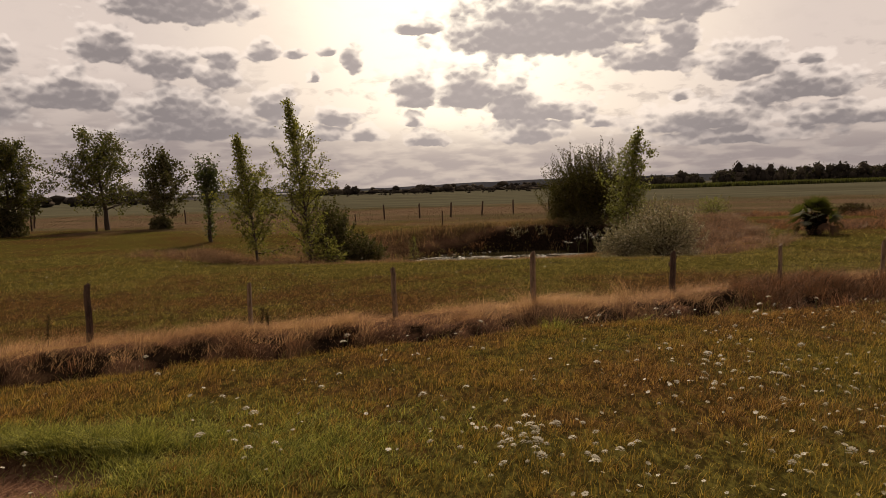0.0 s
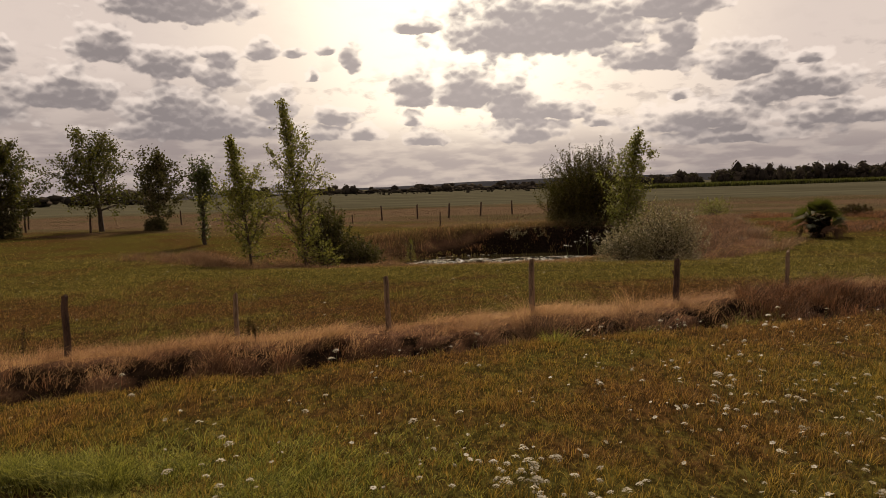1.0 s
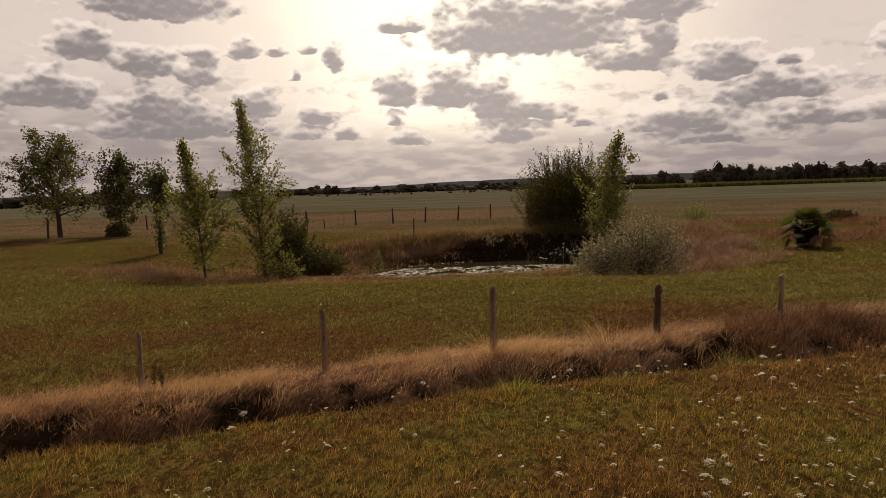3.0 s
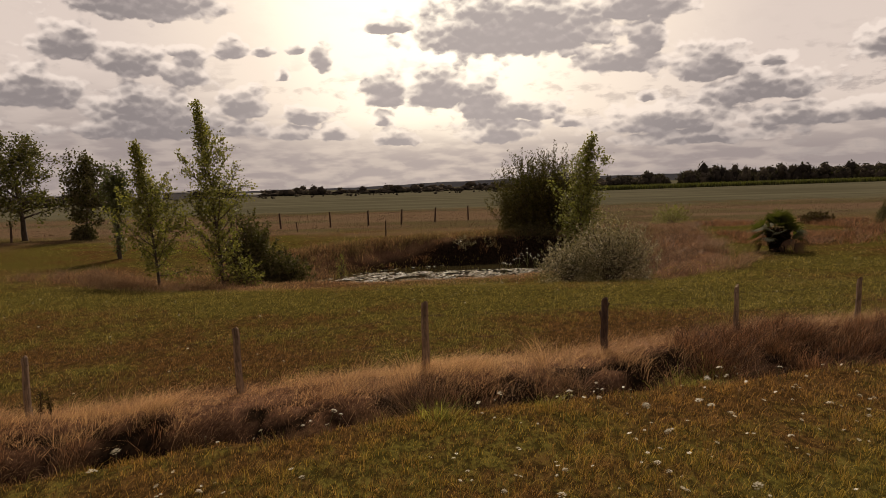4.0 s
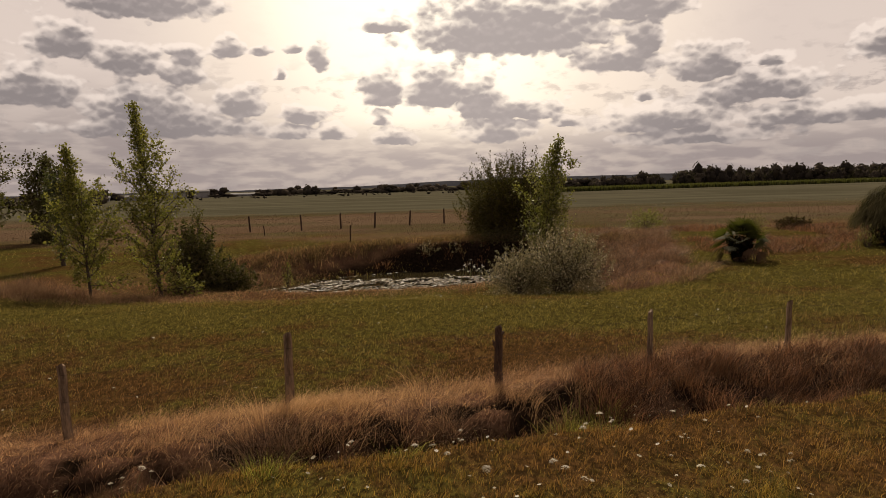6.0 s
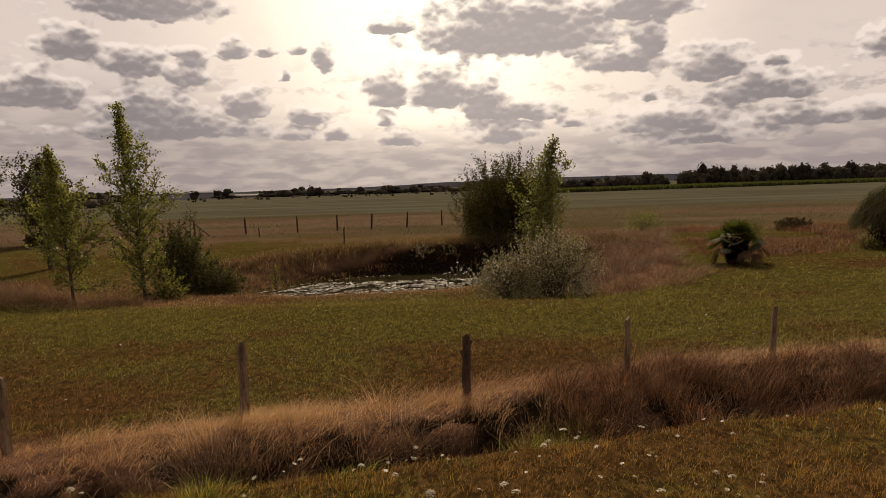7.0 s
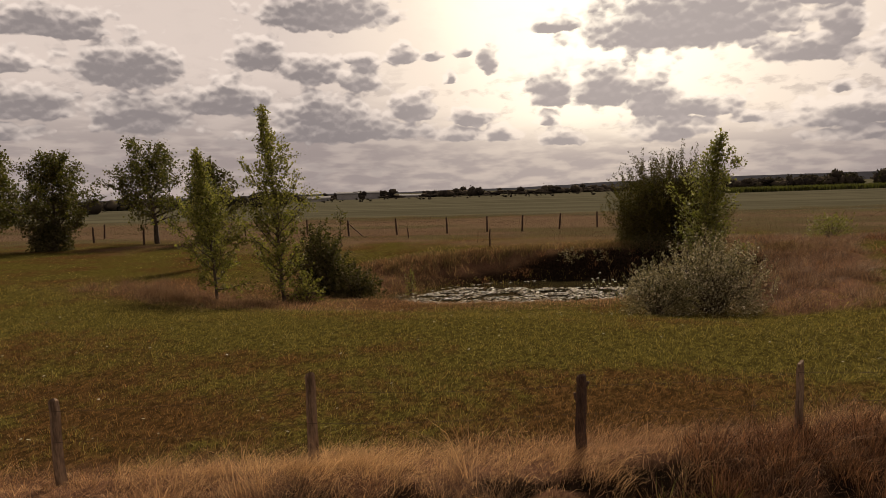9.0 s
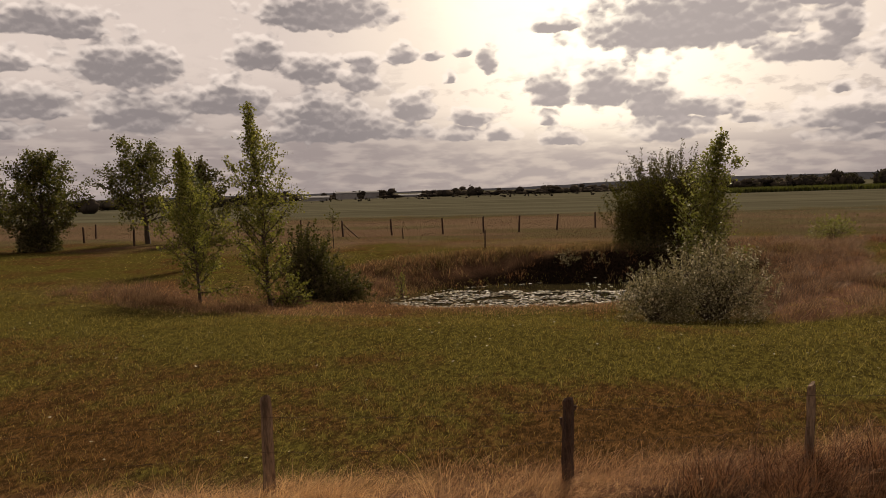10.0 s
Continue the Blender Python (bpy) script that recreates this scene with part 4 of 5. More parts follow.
for x0, tall, r, mat, lean, fork in ((-11.6, 1.12, 0.05, m_post, 0, False), (-9.0, 1.15, 0.05, m_post, 1, False), (-6.40, 1.10, 0.062, m_post_dark, 0.5, False),
                                     (-3.80, 0.94, 0.05, m_post, -0.5, False), (-1.22, 1.03, 0.055, m_post, -2, False), (1.64, 1.20, 0.060, m_post, 0.3, False),
                                     (4.82, 1.03, 0.070, m_post_dark, 1.0, True), (7.54, 1.065, 0.052, m_post, 0.6, False), (10.29, 1.03, 0.055, m_post, 3, False),
                                     (15.8, 1.05, 0.05, m_post, 1, False), (18.6, 1.05, 0.05, m_post, -1, False)):
    y0 = float(fence_y(x0))
    z0 = float(land(x0, y0))
    tall -= z0
    ob = part("post", post_mesh(tall, r, mat, fork=fork), fence, "dark forked stake" if fork else "")
    ob.matrix_world = pose(x0, y0, z0, lean * 0.4, lean, rng.uniform(0, 90) if not fork else 0)
    tops.append((x0, y0 - r, z0, tall))
for share in (0.88, 0.52):
    part("wire", wire_mesh([(a, b, c + min(t, 1.1) * share) for a, b, c, t in tops]), fence)

WIRE_R = 0.004
FAR_POSTS = ((-41.5, 60.5), (-38.4, 55.6), (-30.4, 51.6), (-27.6, 61.5), (-21.5, 61.2), (-17.0, 59.6), (-13.1, 60.3), (-9.1, 61.2), (-6.1, 62.6), (-3.3, 63.0), (-0.5, 65.0), (2.5, 66.8), (6.0, 67.8), (10.0, 68.8))
far_fence = thing("field_fence", (0, 0, 0), "old fence of thin leaning stakes along the field", "fence")
tops = []
for k, (x0, y0) in enumerate(FAR_POSTS):
    z0 = float(land(x0, y0))
    ob = part("post", post_mesh(1.30, 0.075, m_post_dark), far_fence)
    ob.matrix_world = pose(x0, y0, z0, rng.uniform(-3, 3), rng.uniform(-5, 5), rng.uniform(0, 90))
    tops.append((x0, y0, z0, 1.25))
part("wire", wire_mesh([(a, b, c + 1.05) for a, b, c, t in tops[4:]]), far_fence)
v, q = tube([(-17.0, 59.55, 1.0), (-16.4, 59.5, 0.5), (-15.7, 59.4, -0.05)], [0.045, 0.045, 0.045], 6)
part("brace", mesh_of("brace", v, [q], m_post_dark), far_fence)
for x0, y0, tall in ((-2.9, 47.6, 1.0), (-10.6, 55.5, 0.7)):
    ob = tagged(new("stake", post_mesh(tall, 0.04, m_post_dark)), "thin dark stake standing in dry grass", "stake")
    ob.matrix_world = pose(x0, y0, float(land(x0, y0)), 0, rng.uniform(-4, 4), 0)


# ---- trees and shrubs ----
def leaves_mesh(name, centres, size, mat, aspect=0.6, fold=0.25):
    """Leaves as folded lozenges, turned at random."""
    c = np.asarray(centres, float)
    k = len(c)
    a = rng.normal(size=(k, 3))
    a /= np.linalg.norm(a, axis=1)[:, None]
    b = np.cross(a, rng.normal(size=(k, 3)))
    b /= np.linalg.norm(b, axis=1)[:, None]
    nrm = np.cross(a, b)
    s = (size * rng.uniform(0.6, 1.25, k))[:, None]
    v = np.stack([c - a * s * 0.5, c + b * s * aspect * 0.5 + nrm * s * fold * 0.4, c + a * s * 0.5, c - b * s * aspect * 0.5 + nrm * s * fold * 0.4], 1).reshape(-1, 3)
    o = np.arange(k)[:, None] * 4
    return mesh_of(name, v, [o + np.array([[0, 1, 2]]), o + np.array([[0, 2, 3]])], mat)


def bough(start, direction, length, lift, steps=6, jitter=0.06):
    """Points along a branch that bends upwards by lift."""
    p, dvec = np.array(start, float), np.array(direction, float)
    dvec /= np.linalg.norm(dvec)
    out = [p.copy()]
    for _ in range(steps):
        dvec = dvec + np.array([0, 0, lift / steps]) + rng.normal(size=3) * jitter
        dvec /= np.linalg.norm(dvec)
        p = p + dvec * length / steps
        out.append(p.copy())
    return np.array(out)


def tree(name, at, label, tall, lean, boughs, start, angle, reach, leaf, leaf_size, per_bough, trunk_r=0.06, lift=0.6, twigs=4, spreadr=0.16, category="tree",
         aspect=0.7, crown_top=True, bark=None, limit=1.0, stem_leaves=0, uneven=0.3, inner=0.3):
    """A trunk, boughs with twigs and a crown of single leaves. reach(u): the length of boughs at the share u of the height."""
    base = thing(name, at, label, category)
    bark = bark or m_bark
    u = np.linspace(0, 1, 10)
    trunk = np.stack([lean[0] * u ** 1.3 + rng.normal(size=10) * 0.03 * tall / 6, lean[1] * u ** 1.3 + rng.normal(size=10) * 0.03, tall * u], -1)
    trunk[0] = (0, 0, -0.15)
    v, q = tube(trunk, trunk_r * (1 - u * limit) + 0.006, 7)
    part("trunk", mesh_of("trunk", v, [q], bark, True), base)
    spots = []
    for k in range(boughs):
        wood = []
        t = start + (0.98 - start) * ((k + rng.uniform(0, 1)) / boughs)
        root = np.array([np.interp(t, u, trunk[:, i]) for i in range(3)])
        a = k * 2.39996 + rng.uniform(-0.5, 0.5)
        tilt = radians(angle(t) + rng.uniform(-9, 9))
        length = reach(t) * rng.uniform(1 - uneven, 1 + 0.8 * uneven)
        pts = bough(root, (math.cos(a) * math.sin(tilt), math.sin(a) * math.sin(tilt), math.cos(tilt)), length, lift)
        r0 = max(0.006, trunk_r * 0.45 * (1 - t * limit) + 0.004)
        wood.append(tube(pts, np.linspace(r0, 0.004, len(pts)), 4))
        lines = [(pts, 1.0)]
        for _ in range(twigs):
            j = rng.integers(1, len(pts) - 1)
            side = rng.normal(size=3)
            tw = bough(pts[j], (pts[j + 1] - pts[j]) / (np.linalg.norm(pts[j + 1] - pts[j]) + 1e-6) + side * 0.7, length * rng.uniform(0.22, 0.45), lift * 0.5, 4)
            wood.append(tube(tw, np.linspace(r0 * 0.5, 0.003, len(tw)), 3))
            lines.append((tw, 0.6))
        share = per_bough * (length / max(reach(0.5), 0.1)) ** 0.8
        for pts2, weight in lines:
            n2 = max(3, int(share * weight / (1 + 0.6 * twigs)))
            pick = rng.uniform(inner, 1.0, n2) * (len(pts2) - 1)
            lo = np.minimum(pick.astype(int), len(pts2) - 2)
            fr = (pick - lo)[:, None]
            spots.append(pts2[lo] * (1 - fr) + pts2[lo + 1] * fr + rng.normal(size=(n2, 3)) * spreadr)
        v, q = joined(wood)
        part("branch", mesh_of("branch", v, [q], bark), base)
    if crown_top:
        n2 = int(per_bough * 0.5)
        pick = rng.uniform(0.74, 1.01, n2)
        spots.append(np.stack([np.interp(pick, u, trunk[:, i]) for i in range(3)], -1) + rng.normal(size=(n2, 3)) * spreadr * 0.8)
    if stem_leaves:
        pick = rng.uniform(0.08, 1.0, stem_leaves)
        spots.append(np.stack([np.interp(pick, u, trunk[:, i]) for i in range(3)], -1) + rng.normal(size=(stem_leaves, 3)) * np.array([spreadr, spreadr, 0.1]))
    part("crown", leaves_mesh("crown", np.concatenate(spots), leaf_size, leaf, aspect), base)
    return base


def shrub(name, at, label, size, stems, leaf, leaf_size, count, aspect=0.5, category="shrub", skirt=0.0, spiky=0.25, bark=None, fill=0.6, shoot=0.13, trim=0.016):
    """Many stems from one root that fan out into a dome of leaves."""
    base = thing(name, at, label, category)
    spots = []
    rx, ry, h = size
    for k in range(stems):
        a = k * 2.39996
        o = math.sqrt((k + 0.5) / stems)
        end = np.array([rx * o * math.cos(a), ry * o * math.sin(a), h * (math.sqrt(max(0.0, 1 - (o * 0.93) ** 2)) * rng.uniform(0.82, 1.08) + skirt * 0.1)])
        pts = np.array([np.array([end[0] * 0.15 * (1 - u) + end[0] * u, end[1] * 0.15 * (1 - u) + end[1] * u, end[2] * u ** (0.75 if o < 0.7 else 0.6)]) for u in np.linspace(0, 1, 6)])
        pts[1:] += rng.normal(size=(5, 3)) * 0.03 * h
        v, q = tube(pts, np.linspace(0.02 * h / 3 + 0.006, 0.004, 6), 4)
        part("stem", mesh_of("stem", v, [q], bark or m_bark), base)
        n2 = int(count * (1 - fill) / stems)
        pick = (rng.uniform(0.03, 1.0, n2) ** 0.6) * 5
        lo = np.minimum(pick.astype(int), 4)
        fr = (pick - lo)[:, None]
        loose = rng.normal(size=(n2, 3)) * np.array([rx, ry, h * 0.8]) * 0.13 * (1.25 - 0.75 * (pick / 5))[:, None]
        spot = pts[lo] * (1 - fr) + pts[lo + 1] * fr + loose
        tipn = int(n2 * spiky)
        tip_dir = np.array([end[0] / rx * 0.5, end[1] / ry * 0.5, 0.9])
        tip_dir = tip_dir + rng.normal(size=3) * 0.15
        spot[:tipn] = pts[-1] + np.outer(rng.uniform(-0.6, 1, tipn) * shoot * h, tip_dir) + rng.normal(size=(tipn, 3)) * trim * h
        spot[:, 2] = np.maximum(spot[:, 2], 0.03)
        spots.append(spot)
    # leaves that fill the dome, thicker towards its uneven outside
    n2 = int(count * fill)
    th = rng.uniform(0, 2 * np.pi, n2)
    el_u = rng.uniform(0.0, 1.0, n2)
    lump = 0.74 + 0.40 * fbm(th * 1.6 + 9, el_u * 4, int(count) % 97)
    rr = (rng.uniform(0.25, 1.0, n2) ** 0.45) * lump
    ce = np.sqrt(1 - el_u ** 2)
    spots.append(np.stack([rx * rr * ce * np.cos(th), ry * rr * ce * np.sin(th), np.maximum(0.02, h * 0.93 * rr * el_u + rng.normal(size=n2) * 0.03 * h)], -1))
    part("foliage", leaves_mesh("foliage", np.concatenate(spots), leaf_size, leaf, aspect), base)
    return base


def dock(x, y, tall):
    """A dead dock: one stem set with rusty seed clusters."""
    base = thing("dock_stalk", (x, y, float(land(x, y))), "dead rust-brown dock stalk in dry grass", "weed")
    stem = bough((0, 0, -0.02), (rng.uniform(-0.15, 0.15), rng.uniform(-0.15, 0.15), 1), tall, 0.0, 6, 0.04)
    v, q = tube(stem, np.linspace(0.008, 0.003, len(stem)), 5)
    part("stem", mesh_of("stem", v, [q], m_weed), base)
    pick = rng.uniform(0.3, 1.0, 140) * (len(stem) - 1)
    lo = np.minimum(pick.astype(int), len(stem) - 2)
    fr = (pick - lo)[:, None]
    spots = stem[lo] * (1 - fr) + stem[lo + 1] * fr + rng.normal(size=(140, 3)) * 0.022
    tagged(part("seed_head", leaves_mesh("seed_head", spots, 0.032, m_dead, 0.7), base), kind="stuff")


for px, py, tall in ((-6.95, 9.95, 0.62), (-3.55, 11.15, 0.42), (-3.45, 11.25, 0.36), (13.9, 17.4, 0.6)):
    dock(px, py, tall)


# young poplars by the pond
def spire(widths, tall):
    """Bough lengths for a crown whose radius at each share of the height is given."""
    return lambda t: float(np.interp(t, (0.0, 0.12, 0.28, 0.48, 0.62, 0.78, 0.94, 1.0), widths)) * tall


tree("poplar_tree", (-7.75, 30.7, -0.74), "tall slender young poplar with sparse green leaves", 7.7, (-1.15, 1.0), 66, 0.04, lambda t: 58 - 30 * t + 420 * max(0.0, 0.13 - t), spire((0.12, 0.21, 0.24, 0.21, 0.155, 0.09, 0.035, 0.015), 7.7),
     m_poplar, 0.112, 160, 0.075, 0.40, 6, 0.09, uneven=0.50, inner=0.15, stem_leaves=120)
tree("poplar_tree", (-9.9, 29.4, -0.30), "smaller young poplar with upright leafy branches", 5.5, (-0.85, 0.4), 56, 0.04, lambda t: 58 - 30 * t + 420 * max(0.0, 0.13 - t), spire((0.16, 0.30, 0.34, 0.28, 0.18, 0.11, 0.05, 0.02), 5.5),
     m_poplar, 0.112, 155, 0.055, 0.40, 6, 0.09, uneven=0.50, inner=0.15, stem_leaves=90)
tree("poplar_tree", (8.7, 42.5, -1.0), "light green young poplar growing against a dark willow", 6.7, (0.9, 0.3), 60, 0.03, lambda t: 58 - 30 * t, spire((0.24, 0.31, 0.32, 0.28, 0.20, 0.11, 0.045, 0.02), 6.7),
     m_young, 0.14, 150, 0.06, 0.36, 6, 0.13, uneven=0.45, inner=0.12)
shrub("poplar_sucker", (-7.0, 30.9, -0.80), "low green suckers beside a young poplar", (0.85, 0.6, 1.3), 14, m_poplar, 0.11, 620, 0.7, spiky=0.3, fill=0.3)
# willow and silver shrub
shrub("willow_bush", (7.3, 48.6, -0.8), "large dark olive willow bush on the pond bank", (3.35, 3.0, 5.6), 210, m_olive, 0.165, 56000, 0.26, spiky=0.45, fill=0.64, shoot=0.15, trim=0.010)
# bush added to give the black shade below the willow
shrub("dark_bush", (6.6, 45.4, -1.2), "added dark bush standing in for the black shade under a willow", (2.6, 1.2, 1.9), 44, m_bramble, 0.13, 9000, 0.5, spiky=0.15)
shrub("silver_shrub", (7.85, 28.7, -0.62), "rounded grey-green silvery shrub at the water's edge", (1.75, 1.6, 2.30), 90, m_silver, 0.085, 17000, 0.36, spiky=0.42, fill=0.56, shoot=0.16)
shrub("silver_shrub", (6.2, 28.5, -0.62), "lower silvery shrub leaning towards the water", (1.2, 1.2, 1.55), 60, m_silver, 0.085, 8000, 0.36, spiky=0.42, fill=0.56, shoot=0.16)
shrub("bramble_bush", (-7.5, 33.6, -0.95), "dark bramble bush behind a young poplar", (1.35, 1.2, 2.9), 50, m_bramble, 0.12, 6500, 0.7, spiky=0.25, fill=0.35)
shrub("bramble_bush", (-5.9, 33.2, -1.15), "low dark bramble spreading down the bank", (1.35, 1.0, 1.5), 44, m_bramble, 0.11, 4600, 0.7, spiky=0.25, fill=0.35)
# trees along the far left fence
tree("fruit_tree", (-30.3, 53.1, 0.0), "broad fruit tree with dense dark foliage and a leaning trunk", 6.3, (-0.7, 0.0), 34, 0.25, lambda t: 88 - 56 * t, lambda t: 3.5 * (1 - t) ** 0.42 + 0.75,
     m_fruit, 0.19, 300, 0.22, 0.16, 9, 0.17, uneven=0.45, inner=0.50)
tree("fruit_tree", (-25.8, 53.5, 0.0), "thin young fruit tree with an airy crown", 5.2, (0.3, 0.0), 30, 0.16, lambda t: 74 - 46 * t, lambda t: 2.5 * (1 - t) ** 0.4 + 0.4,
     m_bramble, 0.21, 190, 0.10, 0.2, 4, 0.2, uneven=0.4)
shrub("dark_bush", (-25.9, 53.2, 0.0), "dense dark bush at the foot of a young tree", (1.0, 0.9, 1.1), 24, m_bramble, 0.16, 1600, 0.7, spiky=0.1)
tree("oak_tree", (-34.7, 47.6, 0.1), "round broad-leaved tree with leaves down to the ground", 6.0, (0.2, 0.0), 40, 0.14, lambda t: 84 - 50 * t, lambda t: 3.5 * (1 - t) ** 0.5 * min(1.0, 0.5 + 1.6 * t) + 0.35,
     m_fruit, 0.19, 330, 0.16, 0.14, 8, 0.17, uneven=0.40, inner=0.45)
shrub("dark_bush", (-34.8, 47.3, 0.0), "dense dark growth at the foot of a round tree", (1.7, 1.4, 2.4), 30, m_bramble, 0.16, 4500, 0.7, spiky=0.1)
tree("oak_tree", (-40.5, 47.5, 0.1), "leafy tree at the end of the row", 5.8, (0.0, 0.0), 28, 0.2, lambda t: 80 - 45 * t, lambda t: 2.9 * (1 - t) ** 0.3 + 0.3,
     m_fruit, 0.23, 260, 0.15, 0.4, 6, 0.20, inner=0.45)
tree("ivy_tree", (-14.9, 36.4, 0.0), "small tree with an ivy-covered trunk and bushy top", 3.9, (0.0, 0.0), 18, 0.52, lambda t: 52 - 20 * t, lambda t: 1.0,
     m_ivy, 0.14, 120, 0.11, 0.4, 4, 0.16, stem_leaves=1000)
# saplings and weeds round the pond
tree("sapling", (-12.9, 48.4, 0.0), "thin staked sapling with few leaves", 2.1, (0.0, 0.0), 7, 0.45, lambda t: 40, lambda t: 0.7, m_fruit, 0.13, 16, 0.03, 0.4, 2, 0.10)
shrub("green_bush", (16.6, 51.4, 0.0), "small yellow-green bush in the rough grass", (1.5, 1.2, 1.5), 26, m_young, 0.12, 1500, 0.5, spiky=0.3)
shrub("pale_weed", (2.1, 44.6, -1.25), "pale weedy bush at the foot of the dark bank", (1.0, 0.8, 1.35), 26, m_silver, 0.12, 2200, 0.4, spiky=0.3)
shrub("pale_weed", (3.7, 44.9, -1.15), "pale weedy bush at the foot of the dark bank", (0.8, 0.7, 1.05), 22, m_silver, 0.11, 1400, 0.4, spiky=0.3)
shrub("pale_weed", (-3.2, 32.8, -0.75), "upright yellow-green weed on the near bank", (0.28, 0.28, 1.15), 8, m_young, 0.08, 260, 0.5)
shrub("pale_weed", (-5.3, 43.2, -0.9), "whitish dead weed against the dark bank", (0.45, 0.35, 1.0), 9, m_pampas, 0.10, 160, 0.3)
shrub("pale_weed", (2.3, 33.2, -1.35), "thin weed standing in the lilies", (0.2, 0.2, 1.0), 5, m_dead, 0.06, 60, 0.4)


# ---- palm ----
def palm(at):
    """Fronds on stalks round a short trunk wrapped in dead leaf bases."""
    base = thing("fan_palm", at, "low fan palm with a dark shaggy trunk", "palm")
    v, q = tube([(0, 0, -0.1), (0, 0, 0.35), (0.02, 0, 0.75), (0.03, 0, 1.0)], [0.22, 0.24, 0.20, 0.10], 12)
    part("trunk", mesh_of("trunk", v, [q], m_post_dark, True), base)
    n2 = 1500
    th, up_z = rng.uniform(0, 2 * np.pi, n2), rng.uniform(0.0, 1.0, n2)
    rr = (0.20 + 0.28 * up_z) * rng.uniform(0.6, 1.15, n2)
    part("shag", leaves_mesh("shag", np.stack([rr * np.cos(th), rr * np.sin(th), 0.03 + 0.90 * up_z], -1) + rng.normal(size=(n2, 3)) * 0.05, 0.26, m_shag, 0.22), base, "dark dead leaf bases")
    for k in range(40):
        a = k * 2.39996
        up = radians(84 - 96 * (k / 39) + rng.uniform(-9, 9))
        dead = k > 33
        stalk = bough((0.03, 0, 0.72), (math.cos(a) * math.cos(up), math.sin(a) * math.cos(up), math.sin(up)), (0.46 + 0.26 * math.cos(up)) * rng.uniform(0.75, 1.25), -0.25, 4, 0.04)
        v, q = tube(stalk, [0.014, 0.012, 0.011, 0.010, 0.009], 4)
        verts, faces = [], []
        tip = stalk[-1]
        ahead = stalk[-1] - stalk[-2]
        ahead /= np.linalg.norm(ahead)
        side = np.cross(ahead, (0, 0, 1.0))
        side /= np.linalg.norm(side) + 1e-6
        nrm = np.cross(side, ahead)
        twist = rng.uniform(-0.9, 0.9)
        side, nrm = side * math.cos(twist) + nrm * math.sin(twist), nrm * math.cos(twist) - side * math.sin(twist)
        for j in range(17):
            th = radians(-66 + 132 * j / 16)
            ray_d = ahead * math.cos(th) + side * math.sin(th) + nrm * 0.25 * (1 - math.cos(th))
            across = np.cross(ray_d, nrm)
            length = rng.uniform(0.48, 0.70) * (0.7 + 0.3 * math.cos(th))
            droop = np.array([0, 0, -0.10 - 0.30 * dead])
            o = len(verts)
            verts += [tip - across * 0.006, tip + across * 0.006, tip + ray_d * length * 0.6 + across * 0.021 + droop * 0.2, tip + ray_d * length * 0.6 - across * 0.021 + droop * 0.2,
                      tip + ray_d * length + droop]
            faces += [(o, o + 1, o + 2, o + 3)]
        tri = [(5 * j + 3, 5 * j + 2, 5 * j + 4) for j in range(17)]
        frond = part("frond", mesh_of("frond", np.array(verts), [np.array(faces), np.array(tri)], m_dead if dead else m_palm), base, "dry brown frond" if dead else "")
        part("stalk", mesh_of("stalk", v, [q], m_dead if dead else m_stem), frond)
    return base


palm((15.3, 31.7, float(land(15.3, 31.7))))


def weeping(at, radius, tall, count):
    """A dome of long drooping leaves."""
    base = thing("weeping_shrub", at, "grey-green dome of drooping leaves at the meadow's edge", "shrub")
    v, q = tube([(0, 0, -0.1), (0.05, 0, tall * 0.4), (0, 0, tall * 0.8)], [0.16, 0.12, 0.05], 7)
    part("trunk", mesh_of("trunk", v, [q], m_bark), base)
    a = rng.uniform(0, 2 * np.pi, count)
    o = np.sqrt(rng.uniform(0.02, 1, count)) * radius
    lumps = 0.80 + 0.4 * fbm(o * np.cos(a) * 1.4 + 7, o * np.sin(a) * 1.4, 113)
    zt = tall * np.sqrt(np.clip(1 - (o / radius * 0.9) ** 2, 0, 1)) * rng.uniform(0.80, 1.05, count) * lumps
    root = np.stack([o * np.cos(a), o * np.sin(a), zt], -1)
    out = np.stack([np.cos(a), np.sin(a), np.zeros(count)], -1)
    down = np.zeros((count, 3))
    down[:, 2] = -1
    length = rng.uniform(0.35, 0.85, count)[:, None]
    out = out + rng.normal(size=(count, 3)) * np.array([0.35, 0.35, 0.15])
    side = np.cross(out, (0, 0, 1.0)) * 0.009
    mid = root + out * length * 0.35 + down * length * 0.25
    tip = root + out * length * 0.5 + down * length * 0.9
    tip[:, 2] = np.maximum(tip[:, 2], 0.05)
    n2 = 2600
    th, rr = rng.uniform(0, 2 * np.pi, n2), np.sqrt(rng.uniform(0.1, 1, n2)) * radius * 0.78
    heart = np.stack([rr * np.cos(th), rr * np.sin(th), rng.uniform(0.03, 0.62, n2) * tall * np.sqrt(1 - (rr / radius) ** 2)], -1)
    part("dead_leaves", leaves_mesh("dead_leaves", heart, 0.30, m_shag, 0.25), base, "dark dead leaves under the dome")
    vv = np.stack([root - side, root + side, mid + side, mid - side, tip], 1).reshape(-1, 3)
    k = np.arange(count)[:, None] * 5
    part("foliage", mesh_of("foliage", vv, [k + np.array([[0, 1, 2, 3]]), k + np.array([[3, 2, 4]])], m_pampas), base)


weeping((25.3, 37.0, 0.0), 2.3, 2.9, 11000)
shrub("dead_palm", (25.4, 49.2, 0.0), "brown dead clump lying in rough grass", (1.3, 0.9, 0.75), 26, m_dead, 0.22, 900, 0.25, fill=0.35)
